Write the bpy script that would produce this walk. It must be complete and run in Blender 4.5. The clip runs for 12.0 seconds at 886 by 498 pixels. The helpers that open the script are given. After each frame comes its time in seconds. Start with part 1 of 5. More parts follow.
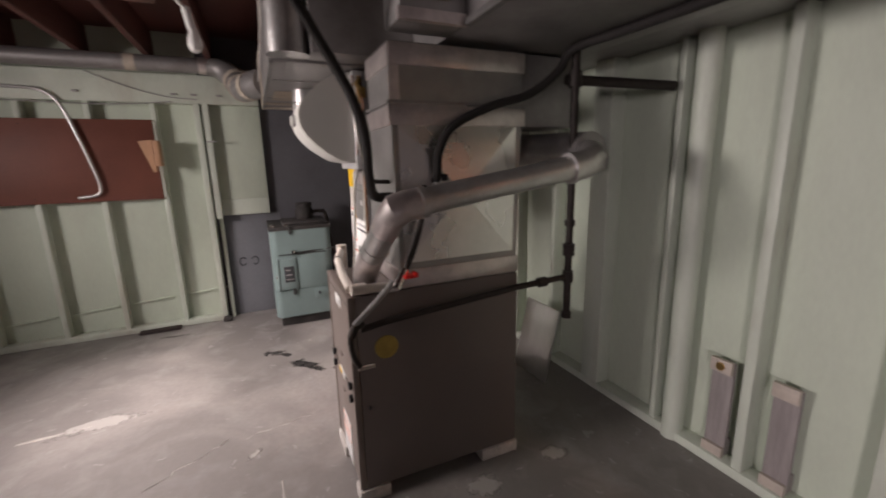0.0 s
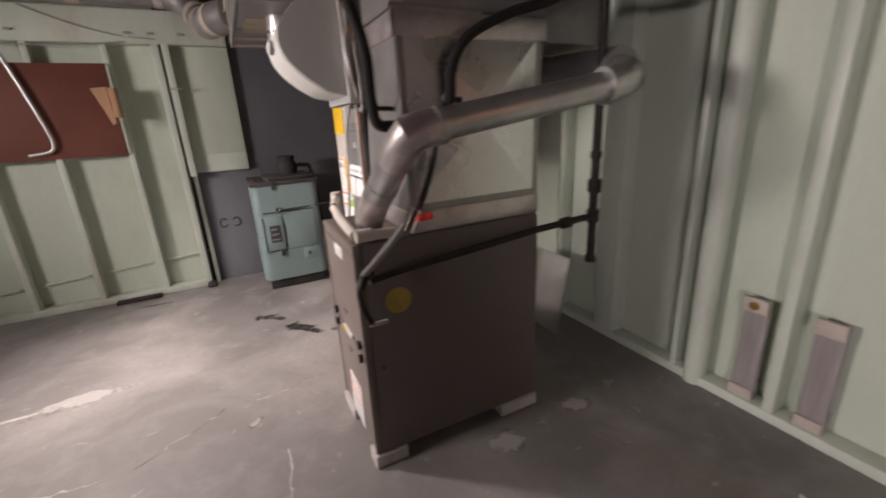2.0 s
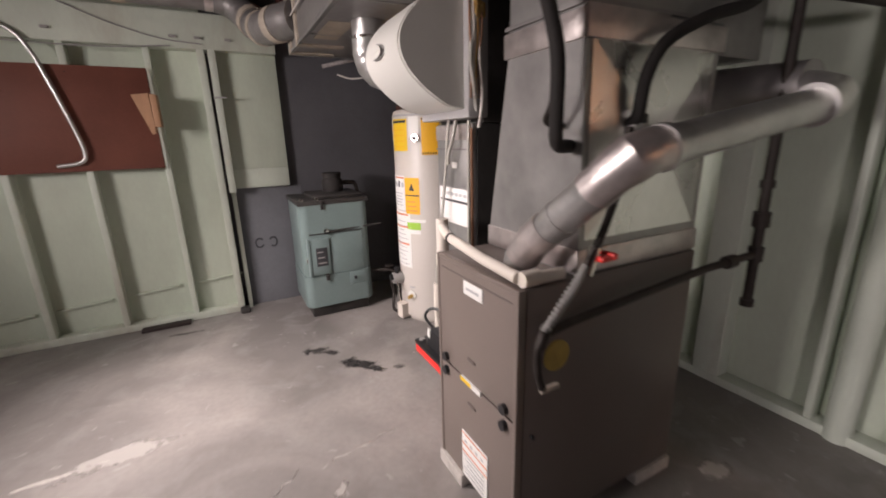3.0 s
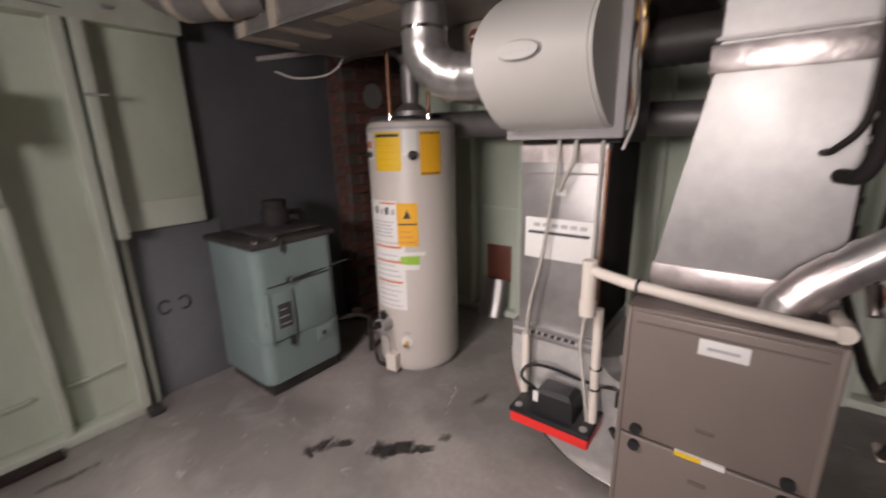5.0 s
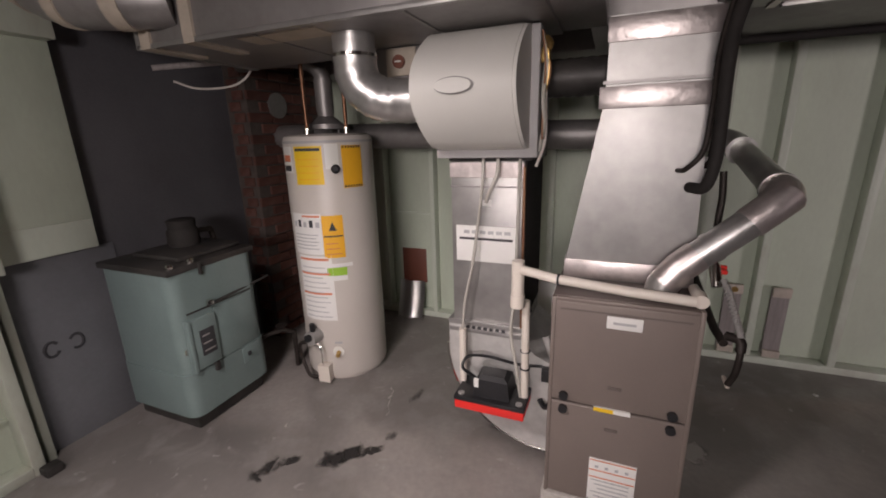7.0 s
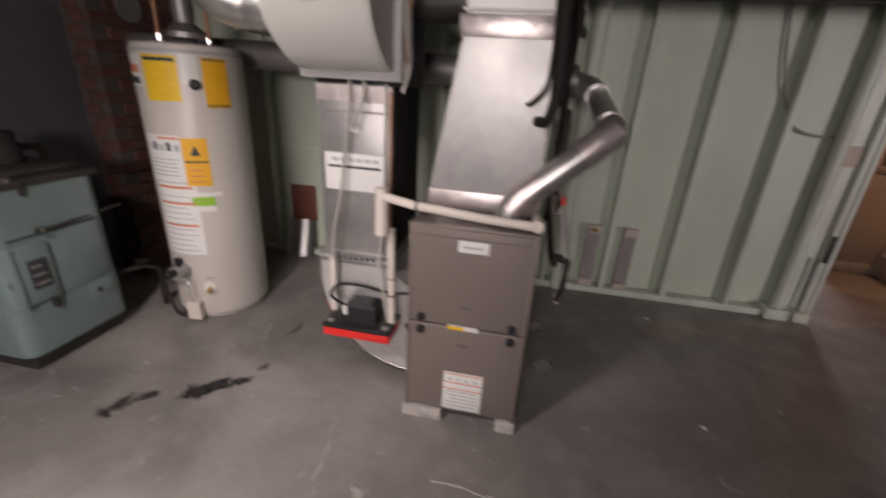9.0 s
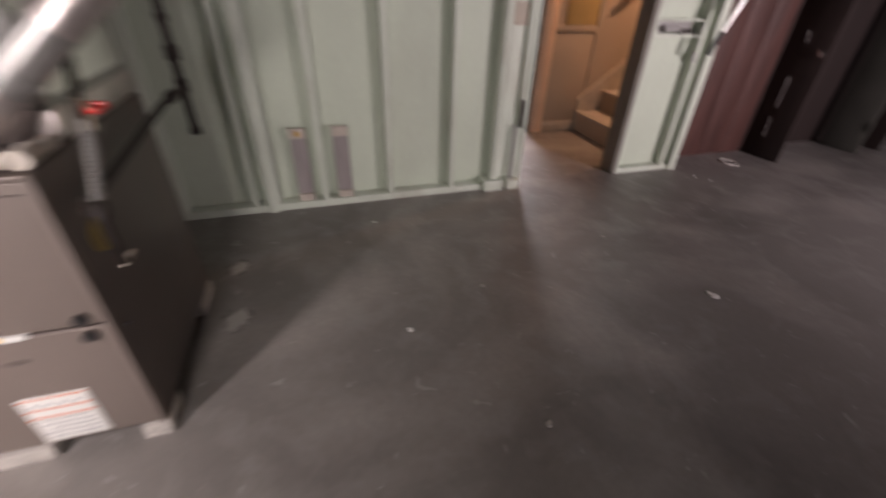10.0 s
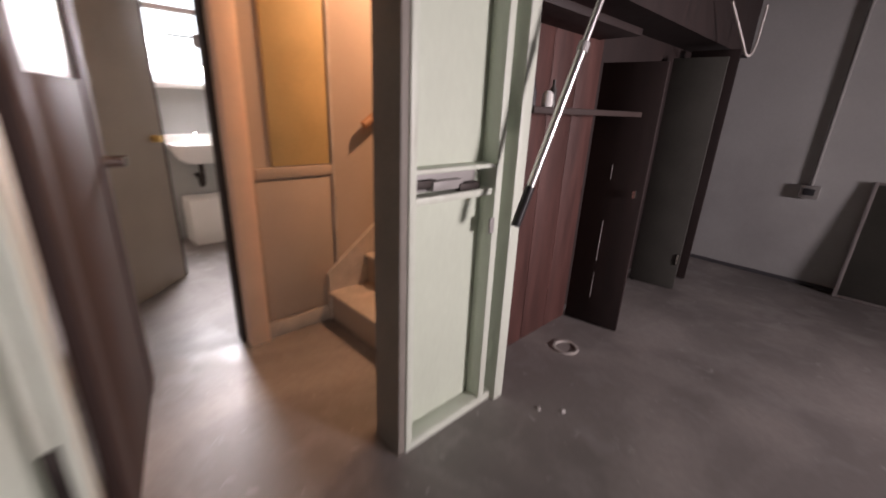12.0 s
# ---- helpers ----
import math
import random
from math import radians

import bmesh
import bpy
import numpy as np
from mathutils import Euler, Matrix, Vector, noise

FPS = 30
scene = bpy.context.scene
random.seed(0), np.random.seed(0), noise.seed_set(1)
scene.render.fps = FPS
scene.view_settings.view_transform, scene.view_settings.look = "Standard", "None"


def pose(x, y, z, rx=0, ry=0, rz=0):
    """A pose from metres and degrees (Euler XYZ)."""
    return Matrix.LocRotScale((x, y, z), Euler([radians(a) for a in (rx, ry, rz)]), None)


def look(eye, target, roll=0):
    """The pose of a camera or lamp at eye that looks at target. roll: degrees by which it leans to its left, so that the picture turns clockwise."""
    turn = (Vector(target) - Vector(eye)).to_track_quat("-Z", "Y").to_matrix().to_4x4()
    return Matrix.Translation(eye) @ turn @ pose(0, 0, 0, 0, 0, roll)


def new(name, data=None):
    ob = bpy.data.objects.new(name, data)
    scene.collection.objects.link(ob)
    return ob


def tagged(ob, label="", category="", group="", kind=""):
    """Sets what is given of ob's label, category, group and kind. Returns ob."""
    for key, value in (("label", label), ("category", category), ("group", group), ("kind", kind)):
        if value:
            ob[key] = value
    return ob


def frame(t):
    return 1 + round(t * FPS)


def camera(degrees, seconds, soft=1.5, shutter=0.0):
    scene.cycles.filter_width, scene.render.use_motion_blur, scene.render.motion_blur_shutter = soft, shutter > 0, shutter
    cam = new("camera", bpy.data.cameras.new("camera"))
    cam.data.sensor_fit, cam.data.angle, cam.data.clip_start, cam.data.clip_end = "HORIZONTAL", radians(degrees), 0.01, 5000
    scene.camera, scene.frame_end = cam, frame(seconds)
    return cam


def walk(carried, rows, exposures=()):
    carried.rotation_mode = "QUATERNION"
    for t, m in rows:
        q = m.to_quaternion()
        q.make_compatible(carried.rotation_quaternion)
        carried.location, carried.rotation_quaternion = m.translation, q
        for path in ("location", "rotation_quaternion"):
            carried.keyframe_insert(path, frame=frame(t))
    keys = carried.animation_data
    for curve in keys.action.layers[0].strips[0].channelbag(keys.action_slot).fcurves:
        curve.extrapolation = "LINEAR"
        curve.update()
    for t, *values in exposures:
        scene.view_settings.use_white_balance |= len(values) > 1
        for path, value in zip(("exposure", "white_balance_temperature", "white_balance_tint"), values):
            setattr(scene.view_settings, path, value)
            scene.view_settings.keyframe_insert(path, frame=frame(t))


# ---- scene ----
cam = camera(94.5, 12.0, soft=1.8, shutter=0.7)
PATH = [
    (0, (0.245, 0.337, 1.361), (1.042, 2.124, 0.944), -1.4),
    (0.5, (0.349, 0.331, 1.392), (1.197, 2.072, 0.89), -3.7),
    (1, (0.343, 0.368, 1.363), (1.247, 2.071, 0.834), -3.9),
    (1.5, (0.282, 0.481, 1.325), (1.218, 2.167, 0.794), -2.9),
    (2, (0.212, 0.544, 1.245), (1.054, 2.257, 0.647), -3.0),
    (2.5, (-0.047, 0.793, 1.228), (0.807, 2.515, 0.676), -2.4),
    (3, (-0.122, 1.007, 1.265), (0.775, 2.717, 0.742), -1.5),
    (3.2, (-0.125, 1.13, 1.243), (0.798, 2.828, 0.726), -1.1),
    (4.8, (-0.637, 1.94, 1.301), (0.791, 3.239, 0.776), -1.4),
    (5, (-0.662, 2.0, 1.34), (0.87, 3.179, 0.829), -1.4),
    (5.5, (-0.755, 2.035, 1.377), (0.967, 2.907, 0.85), -1.1),
    (6, (-0.791, 2.035, 1.38), (1.002, 2.724, 0.822), -1.3),
    (6.5, (-0.846, 2.088, 1.421), (0.974, 2.759, 0.932), -1.1),
    (6.7, (-0.85, 2.09, 1.42), (0.955, 2.795, 0.918), -1.2),
    (8.3, (-0.91, 2.098, 1.388), (0.856, 2.839, 0.805), -1.9),
    (8.5, (-0.904, 2.072, 1.365), (0.884, 2.704, 0.728), -0.4),
    (9, (-0.843, 1.882, 1.339), (0.985, 2.205, 0.593), 3.5),
    (9.3, (-0.819, 1.69, 1.30), (0.991, 1.89, 0.458), 3.5),
    (9.5, (-0.756, 1.58, 1.29), (1.024, 1.488, 0.353), 3.8),
    (9.8, (-0.59, 1.335, 1.245), (1.078, 0.985, 0.25), 2.6),
    (10, (-0.478, 1.207, 1.234), (1.114, 0.703, 0.134), 1.8),
    (10.5, (-0.114, 0.988, 1.113), (1.356, 0.327, -0.071), 3.0),
    (11, (0.266, 0.594, 1.144), (1.721, -0.283, 0.089), 5.1),
    (11.5, (0.695, 0.2, 1.215), (2.12, -0.972, 0.444), 4.5),
    (12, (1.055, -0.189, 1.242), (2.409, -1.509, 0.588), 2.5),
]
EXPOSURES = [(0, 0.0), (1.0, 0.1), (3.2, 0.05), (4.8, -0.5), (6.0, -0.75), (8.5, -0.82), (9.2, -0.8), (10.0, 0.0), (10.5, 0.05), (11.0, 0.22), (11.5, 0.2), (12, 0.25)]
walk(cam, [(t, look(eye, target, roll)) for t, eye, target, roll in PATH], EXPOSURES)

# ---- light and exposure ----
world = bpy.data.worlds.new("sky")
scene.world = world
world.use_nodes = True
wn = world.node_tree
sky = wn.nodes.new("ShaderNodeTexSky")
sky.sky_type, sky.sun_disc, sky.sun_elevation, sky.sun_rotation = "NISHITA", False, radians(35), radians(260)
wn.nodes["Background"].inputs["Strength"].default_value = 0.08
wn.links.new(sky.outputs[0], wn.nodes["Background"].inputs["Color"])


def area_lamp(name, eye, target, sx, sy, watts, color, spread=180):
    data = bpy.data.lights.new(name, "AREA")
    data.shape, data.size, data.size_y, data.energy, data.color = "RECTANGLE", sx, sy, watts, color
    data.spread = radians(spread)
    ob = new(name, data)
    ob.matrix_world = look(eye, target)
    return ob


# daylight through the west windows and the bathroom window, and the warm bulb over the stairs
area_lamp("window_daylight_1", (-2.88, 2.15, 1.68), (0.2, 2.9, 0.95), 0.8, 0.5, 34, (1.0, 0.88, 0.86), 100)
area_lamp("window_daylight_2", (-2.88, -2.75, 1.35), (2.0, -1.95, 1.05), 0.7, 0.5, 52, (1.0, 0.845, 0.88), 86)
area_lamp("bathroom_daylight", (5.25, -1.18, 1.7), (2.0, -0.2, 0.3), 0.5, 0.62, 62, (1.0, 0.93, 0.98))
# added fill spot that brightens the middle of the floor; no lamp is seen there
shade = bpy.data.lights.new("fill_spot", "SPOT")
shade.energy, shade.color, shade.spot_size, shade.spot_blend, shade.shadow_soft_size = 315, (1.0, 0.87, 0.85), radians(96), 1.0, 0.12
shade_light = new("fill_spot", shade)
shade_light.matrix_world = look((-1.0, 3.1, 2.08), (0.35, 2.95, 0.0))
bulb_data = bpy.data.lights.new("stair_bulb", "POINT")
bulb_data.energy, bulb_data.color, bulb_data.shadow_soft_size = 90, (1.0, 0.55, 0.31), 0.05
stair_bulb_light = new("stair_bulb_light", bulb_data)
stair_bulb_light.location = (2.52, -2.0, 2.25)

# ---- materials ----
def mat(name, base, rough=0.6, metal=0.0, vary=0.12, scale=6.0, fine=60.0, bump=0.05, dirt=None, dirt_amount=0.0, rough_vary=0.1, stretch=(1, 1, 1), piece=0.0):
    """A surface with stains at one scale and grain at another; dirt is a second colour in patches."""
    m = bpy.data.materials.new(name)
    m.use_nodes = True
    nt = m.node_tree
    b = nt.nodes["Principled BSDF"]
    N, L = nt.nodes.new, nt.links.new
    tc, mp = N("ShaderNodeTexCoord"), N("ShaderNodeMapping")
    mp.inputs["Scale"].default_value = stretch
    L(tc.outputs["Object"], mp.inputs["Vector"])
    big, small = N("ShaderNodeTexNoise"), N("ShaderNodeTexNoise")
    for n, s, d in ((big, scale, 5), (small, fine, 3)):
        n.inputs["Scale"].default_value, n.inputs["Detail"].default_value = s, d
        L(mp.outputs[0], n.inputs["Vector"])
    mixn = N("ShaderNodeMath")
    mixn.operation = "MULTIPLY_ADD"
    mixn.inputs[1].default_value, mixn.inputs[2].default_value = 0.35, -0.17
    L(small.outputs[0], mixn.inputs[0])
    add = N("ShaderNodeMath")
    L(big.outputs[0], add.inputs[0]), L(mixn.outputs[0], add.inputs[1])
    ramp = N("ShaderNodeValToRGB")
    lo, hi = [c * (1 - vary) for c in base], [min(1, c * (1 + vary)) for c in base]
    ramp.color_ramp.elements[0].position, ramp.color_ramp.elements[1].position = 0.3, 0.72
    ramp.color_ramp.elements[0].color, ramp.color_ramp.elements[1].color = (*lo, 1), (*hi, 1)
    L(add.outputs[0], ramp.inputs[0])
    col = ramp.outputs[0]
    if dirt:
        dn, dr, mx = N("ShaderNodeTexNoise"), N("ShaderNodeValToRGB"), N("ShaderNodeMix")
        dn.inputs["Scale"].default_value, dn.inputs["Detail"].default_value, dn.inputs["Roughness"].default_value = scale * 0.45, 8, 0.65
        L(mp.outputs[0], dn.inputs["Vector"])
        dr.color_ramp.elements[0].position, dr.color_ramp.elements[1].position = 0.5, 0.72
        dr.color_ramp.elements[1].color = (dirt_amount, dirt_amount, dirt_amount, 1)
        L(dn.outputs[0], dr.inputs[0])
        mx.data_type = "RGBA"
        mx.inputs["B"].default_value = (*dirt, 1)
        L(dr.outputs[0], mx.inputs["Factor"]), L(col, mx.inputs["A"])
        col = mx.outputs["Result"]
    if piece:
        oi, hsv, mul = N("ShaderNodeObjectInfo"), N("ShaderNodeHueSaturation"), N("ShaderNodeMath")
        mul.operation = "MULTIPLY_ADD"
        mul.inputs[1].default_value, mul.inputs[2].default_value = piece, 1 - piece / 2
        L(oi.outputs["Random"], mul.inputs[0]), L(mul.outputs[0], hsv.inputs["Value"]), L(col, hsv.inputs["Color"])
        col = hsv.outputs[0]
    L(col, b.inputs["Base Color"])
    rr = N("ShaderNodeMath")
    rr.operation = "MULTIPLY_ADD"
    rr.inputs[1].default_value, rr.inputs[2].default_value = rough_vary * 2, rough - rough_vary
    L(big.outputs[0], rr.inputs[0]), L(rr.outputs[0], b.inputs["Roughness"])
    b.inputs["Metallic"].default_value = metal
    if bump:
        bp = N("ShaderNodeBump")
        bp.inputs["Strength"].default_value, bp.inputs["Distance"].default_value = min(1, bump * 6), 0.004
        L(add.outputs[0], bp.inputs["Height"]), L(bp.outputs[0], b.inputs["Normal"])
    return m


MINT = mat("mint_paint", (0.55, 0.61, 0.505), 0.5, vary=0.07, scale=2.5, bump=0.025, dirt=(0.36, 0.37, 0.31), dirt_amount=0.5, stretch=(1, 1, 0.4))
MINT_TRIM = mat("mint_trim_paint", (0.60, 0.65, 0.56), 0.45, vary=0.06, scale=5, bump=0.04, dirt=(0.38, 0.33, 0.27), dirt_amount=0.6, stretch=(1, 1, 0.4))
GREY_WALL = mat("grey_block_paint", (0.10, 0.098, 0.108), 0.7, vary=0.14, scale=3, bump=0.10, dirt=(0.15, 0.15, 0.16), dirt_amount=0.4)
GREY_PANEL = mat("blue_grey_panel_paint", (0.175, 0.178, 0.195), 0.65, vary=0.12, scale=3, bump=0.08, dirt=(0.12, 0.12, 0.13), dirt_amount=0.4)
PALE_WALL = mat("pale_grey_wall_paint", (0.58, 0.585, 0.58), 0.6, vary=0.06, scale=2, bump=0.08, dirt=(0.35, 0.34, 0.35), dirt_amount=0.4)


def concrete():
    """Trowelled slab: pale worn blotches over grey, damp dark clouds, fine grit."""
    m = bpy.data.materials.new("concrete_floor")
    m.use_nodes = True
    nt = m.node_tree
    b, N, L = nt.nodes["Principled BSDF"], nt.nodes.new, nt.links.new
    tc = N("ShaderNodeTexCoord")

    def cloud(scale, detail, distort, lo, hi):
        n, r = N("ShaderNodeTexNoise"), N("ShaderNodeValToRGB")
        n.inputs["Scale"].default_value, n.inputs["Detail"].default_value, n.inputs["Distortion"].default_value = scale, detail, distort
        r.color_ramp.elements[0].position, r.color_ramp.elements[1].position = lo, hi
        L(tc.outputs["Object"], n.inputs["Vector"]), L(n.outputs[0], r.inputs[0])
        return r.outputs[0]

    def blend(a, colour, fac, amount):
        mx, k = N("ShaderNodeMix"), N("ShaderNodeMath")
        mx.data_type, k.operation = "RGBA", "MULTIPLY"
        k.inputs[1].default_value = amount
        L(fac, k.inputs[0]), L(k.outputs[0], mx.inputs["Factor"])
        mx.inputs["B"].default_value = (*colour, 1)
        if a:
            L(a, mx.inputs["A"])
        else:
            mx.inputs["A"].default_value = (0.225, 0.206, 0.196, 1)
        return mx.outputs["Result"]

    worn, damp = cloud(1.1, 7, 0.9, 0.46, 0.66), cloud(0.8, 4, 0.5, 0.5, 0.75)
    swirl, grit, chips = cloud(5.5, 7, 0.5, 0.50, 0.72), cloud(38, 4, 0.2, 0.35, 0.75), cloud(16, 8, 0.8, 0.66, 0.72)
    c = blend(None, (0.39, 0.357, 0.335), worn, 0.85)
    c = blend(c, (0.10, 0.091, 0.086), damp, 0.8)
    c = blend(c, (0.34, 0.322, 0.31), swirl, 0.5)
    c = blend(c, (0.14, 0.132, 0.128), grit, 0.22)
    c = blend(c, (0.42, 0.40, 0.385), chips, 0.55)
    L(c, b.inputs["Base Color"])
    k = N("ShaderNodeMath")
    k.operation = "MULTIPLY_ADD"
    k.inputs[1].default_value, k.inputs[2].default_value = -0.16, 0.46
    L(swirl, k.inputs[0]), L(k.outputs[0], b.inputs["Roughness"])
    bp = N("ShaderNodeBump")
    bp.inputs["Strength"].default_value, bp.inputs["Distance"].default_value = 0.25, 0.003
    L(swirl, bp.inputs["Height"]), L(bp.outputs[0], b.inputs["Normal"])
    return m


def stain(name, colour, cover, scale, lift=0.0):
    """A dried stain: its cover breaks up with grain and thins out towards its rim."""
    m = bpy.data.materials.new(name)
    m.use_nodes = True
    nt = m.node_tree
    b, N, L = nt.nodes["Principled BSDF"], nt.nodes.new, nt.links.new
    tc, off, ln, rim = N("ShaderNodeTexCoord"), N("ShaderNodeVectorMath"), N("ShaderNodeVectorMath"), N("ShaderNodeMapRange")
    off.operation, ln.operation = "MULTIPLY_ADD", "LENGTH"
    off.inputs[1].default_value, off.inputs[2].default_value = (2, 2, 0), (-1, -1, 0)
    L(tc.outputs["Generated"], off.inputs[0]), L(off.outputs[0], ln.inputs[0])
    rim.inputs["From Min"].default_value, rim.inputs["From Max"].default_value = 0.25, 1.0
    rim.inputs["To Min"].default_value, rim.inputs["To Max"].default_value = 0.10 + lift, -0.30 + lift
    L(ln.outputs["Value"], rim.inputs["Value"])
    n, add, ramp = N("ShaderNodeTexNoise"), N("ShaderNodeMath"), N("ShaderNodeValToRGB")
    n.inputs["Scale"].default_value, n.inputs["Detail"].default_value, n.inputs["Roughness"].default_value = scale, 6, 0.7
    L(tc.outputs["Object"], n.inputs["Vector"]), L(n.outputs[0], add.inputs[0]), L(rim.outputs[0], add.inputs[1])
    ramp.color_ramp.elements[0].position, ramp.color_ramp.elements[1].position = 0.40, 0.66
    ramp.color_ramp.elements[1].color = (cover, cover, cover, 1)
    L(add.outputs[0], ramp.inputs[0]), L(ramp.outputs[0], b.inputs["Alpha"])
    b.inputs["Base Color"].default_value, b.inputs["Roughness"].default_value = (*colour, 1), 0.75
    return m


CONCRETE = concrete()
CRUST = stain("pale_crust", (0.42, 0.395, 0.37), 0.9, 18, 0.2)
SOOT_STAIN = stain("soot_stain", (0.024, 0.022, 0.021), 0.92, 13, 0.07)
DAMP = stain("damp_stain", (0.12, 0.112, 0.106), 0.75, 14)
CHALK = mat("floor_chalk", (0.47, 0.44, 0.41), 0.8, vary=0.2, scale=14, bump=0.1)
JOIST = mat("red_brown_joist_paint", (0.10, 0.031, 0.023), 0.7, vary=0.3, scale=4, bump=0.1, stretch=(1, 0.2, 1))
BROWN_BOARD = mat("red_brown_hardboard", (0.165, 0.055, 0.036), 0.55, vary=0.14, scale=3, bump=0.03)
GALV = mat("galvanised_steel", (0.38, 0.37, 0.362), 0.43, 0.72, vary=0.16, scale=5, fine=24, bump=0.004, dirt=(0.27, 0.262, 0.255), dirt_amount=0.5, rough_vary=0.14)
GALV_BRIGHT = mat("bright_galvanised_steel", (0.86, 0.84, 0.82), 0.28, 1.0, vary=0.06, scale=5, fine=24, bump=0, rough_vary=0.06)
GALV_BOOT = mat("spangled_galvanised_steel", (0.56, 0.55, 0.535), 0.42, 0.4, vary=0.12, scale=16, fine=50, bump=0.02)
GALV_OLD = mat("dull_galvanised_steel", (0.33, 0.315, 0.31), 0.48, 0.65, vary=0.14, scale=4, fine=30, bump=0.04, dirt=(0.16, 0.14, 0.13), dirt_amount=0.6)
PIPE_STEEL = mat("vent_pipe_steel", (0.56, 0.55, 0.54), 0.34, 0.8, vary=0.15, scale=9, bump=0.08)
FOIL = mat("foil_tape", (0.68, 0.62, 0.605), 0.38, 0.85, vary=0.14, scale=16, fine=60, bump=0.11)
TAPE = mat("tan_duct_tape", (0.46, 0.40, 0.33), 0.6, vary=0.12, scale=12, bump=0.06)
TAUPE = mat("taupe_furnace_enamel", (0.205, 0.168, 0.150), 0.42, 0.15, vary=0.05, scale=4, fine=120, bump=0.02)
# the same enamel darkened for the cabinet's shaded sides, also for joints and screws
TAUPE_SHADE = mat("shaded_taupe_enamel", (0.14, 0.115, 0.105), 0.45, 0.1, vary=0.05, scale=4, bump=0.02)
HEATER = mat("beige_grey_tank_enamel", (0.56, 0.52, 0.48), 0.38, vary=0.03, scale=3, bump=0.01)
HUM = mat("light_grey_plastic", (0.72, 0.71, 0.67), 0.42, vary=0.02, scale=6, fine=200, bump=0.02)
HUM_SIDE = mat("mid_grey_plastic", (0.40, 0.39, 0.39), 0.5, vary=0.03, scale=6, bump=0.02)
BLACK = mat("black_plastic", (0.014, 0.014, 0.016), 0.42, vary=0.2, scale=8, bump=0.02)
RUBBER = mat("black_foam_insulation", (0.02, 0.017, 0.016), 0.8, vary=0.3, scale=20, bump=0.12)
IRON = mat("black_iron_pipe", (0.035, 0.028, 0.025), 0.55, 0.5, vary=0.3, scale=20, bump=0.08)
RED = mat("red_plastic", (0.78, 0.03, 0.025), 0.35, vary=0.05, bump=0.0)
PVC = mat("white_pvc", (0.72, 0.66, 0.59), 0.4, vary=0.04, scale=10, bump=0.01)
WHITE = mat("white_paper", (0.76, 0.75, 0.73), 0.6, vary=0.03, bump=0.01)
YELLOW = mat("yellow_label", (0.80, 0.52, 0.02), 0.5, vary=0.04, bump=0.0)
AMBER = mat("amber_label", (0.80, 0.42, 0.02), 0.5, vary=0.04, bump=0.0)
GREEN = mat("green_label", (0.30, 0.52, 0.05), 0.5, vary=0.04, bump=0.0)
INK = mat("dark_ink", (0.04, 0.04, 0.045), 0.6, vary=0.1, bump=0.0)
GREYINK = mat("grey_ink", (0.42, 0.42, 0.43), 0.6, vary=0.1, bump=0.0)
ORANGE_INK = mat("orange_ink", (0.62, 0.20, 0.10), 0.6, vary=0.1, bump=0.0)
OCHRE = mat("ochre_disc", (0.42, 0.30, 0.07), 0.6, vary=0.15, scale=20, bump=0.03)
TEAL = mat("grey_teal_enamel", (0.19, 0.25, 0.245), 0.32, 0.1, vary=0.08, scale=4, bump=0.02, dirt=(0.16, 0.19, 0.19), dirt_amount=0.45)
# near-black steel for the sooty boiler parts and the dark duct parts
SOOT_DARK = mat("sooty_dark_steel", (0.05, 0.047, 0.045), 0.5, 0.3, vary=0.3, scale=9, bump=0.08, dirt=(0.075, 0.062, 0.055), dirt_amount=0.6)
CHROME = mat("chrome", (0.75, 0.73, 0.70), 0.16, 1.0, vary=0.05, bump=0.0)
COPPER = mat("copper", (0.30, 0.16, 0.10), 0.5, 0.95, vary=0.15, scale=20, bump=0.02)
BRASS = mat("brass", (0.62, 0.42, 0.16), 0.32, 0.95, vary=0.15, scale=20, bump=0.02)
CLEAR = mat("cloudy_vinyl_tube", (0.44, 0.42, 0.38), 0.25, vary=0.05, bump=0.0)
BRICK = mat("red_brick", (0.115, 0.046, 0.035), 0.8, vary=0.25, scale=14, fine=90, bump=0.16, dirt=(0.12, 0.09, 0.08), dirt_amount=0.6, piece=0.5)
MORTAR = mat("mortar", (0.09, 0.072, 0.064), 0.9, vary=0.2, scale=20, bump=0.2)
GREYWOOD = mat("weathered_grey_board", (0.30, 0.27, 0.265), 0.75, vary=0.2, scale=8, bump=0.1, stretch=(6, 6, 0.6))
PALEWOOD = mat("pale_wood", (0.52, 0.46, 0.40), 0.65, vary=0.15, scale=10, bump=0.06)
TANWOOD = mat("tan_wood", (0.46, 0.26, 0.15), 0.6, vary=0.15, scale=8, bump=0.06, stretch=(1, 1, 0.3))
REDWOOD = mat("red_brown_panelling", (0.07, 0.027, 0.022), 0.6, vary=0.35, scale=6, bump=0.06, stretch=(3, 3, 0.35))
DARKWOOD = mat("dark_brown_wood", (0.018, 0.009, 0.008), 0.65, vary=0.3, scale=6, bump=0.05, stretch=(3, 3, 0.3))
OLIVE = mat("dark_grey_green_paint", (0.07, 0.068, 0.06), 0.5, vary=0.12, scale=5, bump=0.04)
DOORBROWN = mat("dark_brown_door", (0.034, 0.019, 0.016), 0.7, vary=0.15, scale=5, bump=0.04, stretch=(3, 3, 0.3))
BATH = mat("grey_green_bathroom_paint", (0.37, 0.38, 0.365), 0.6, vary=0.08, scale=2, bump=0.05)
BEIGE = mat("beige_wall_paint", (0.50, 0.41, 0.33), 0.6, vary=0.05, scale=3, bump=0.04)
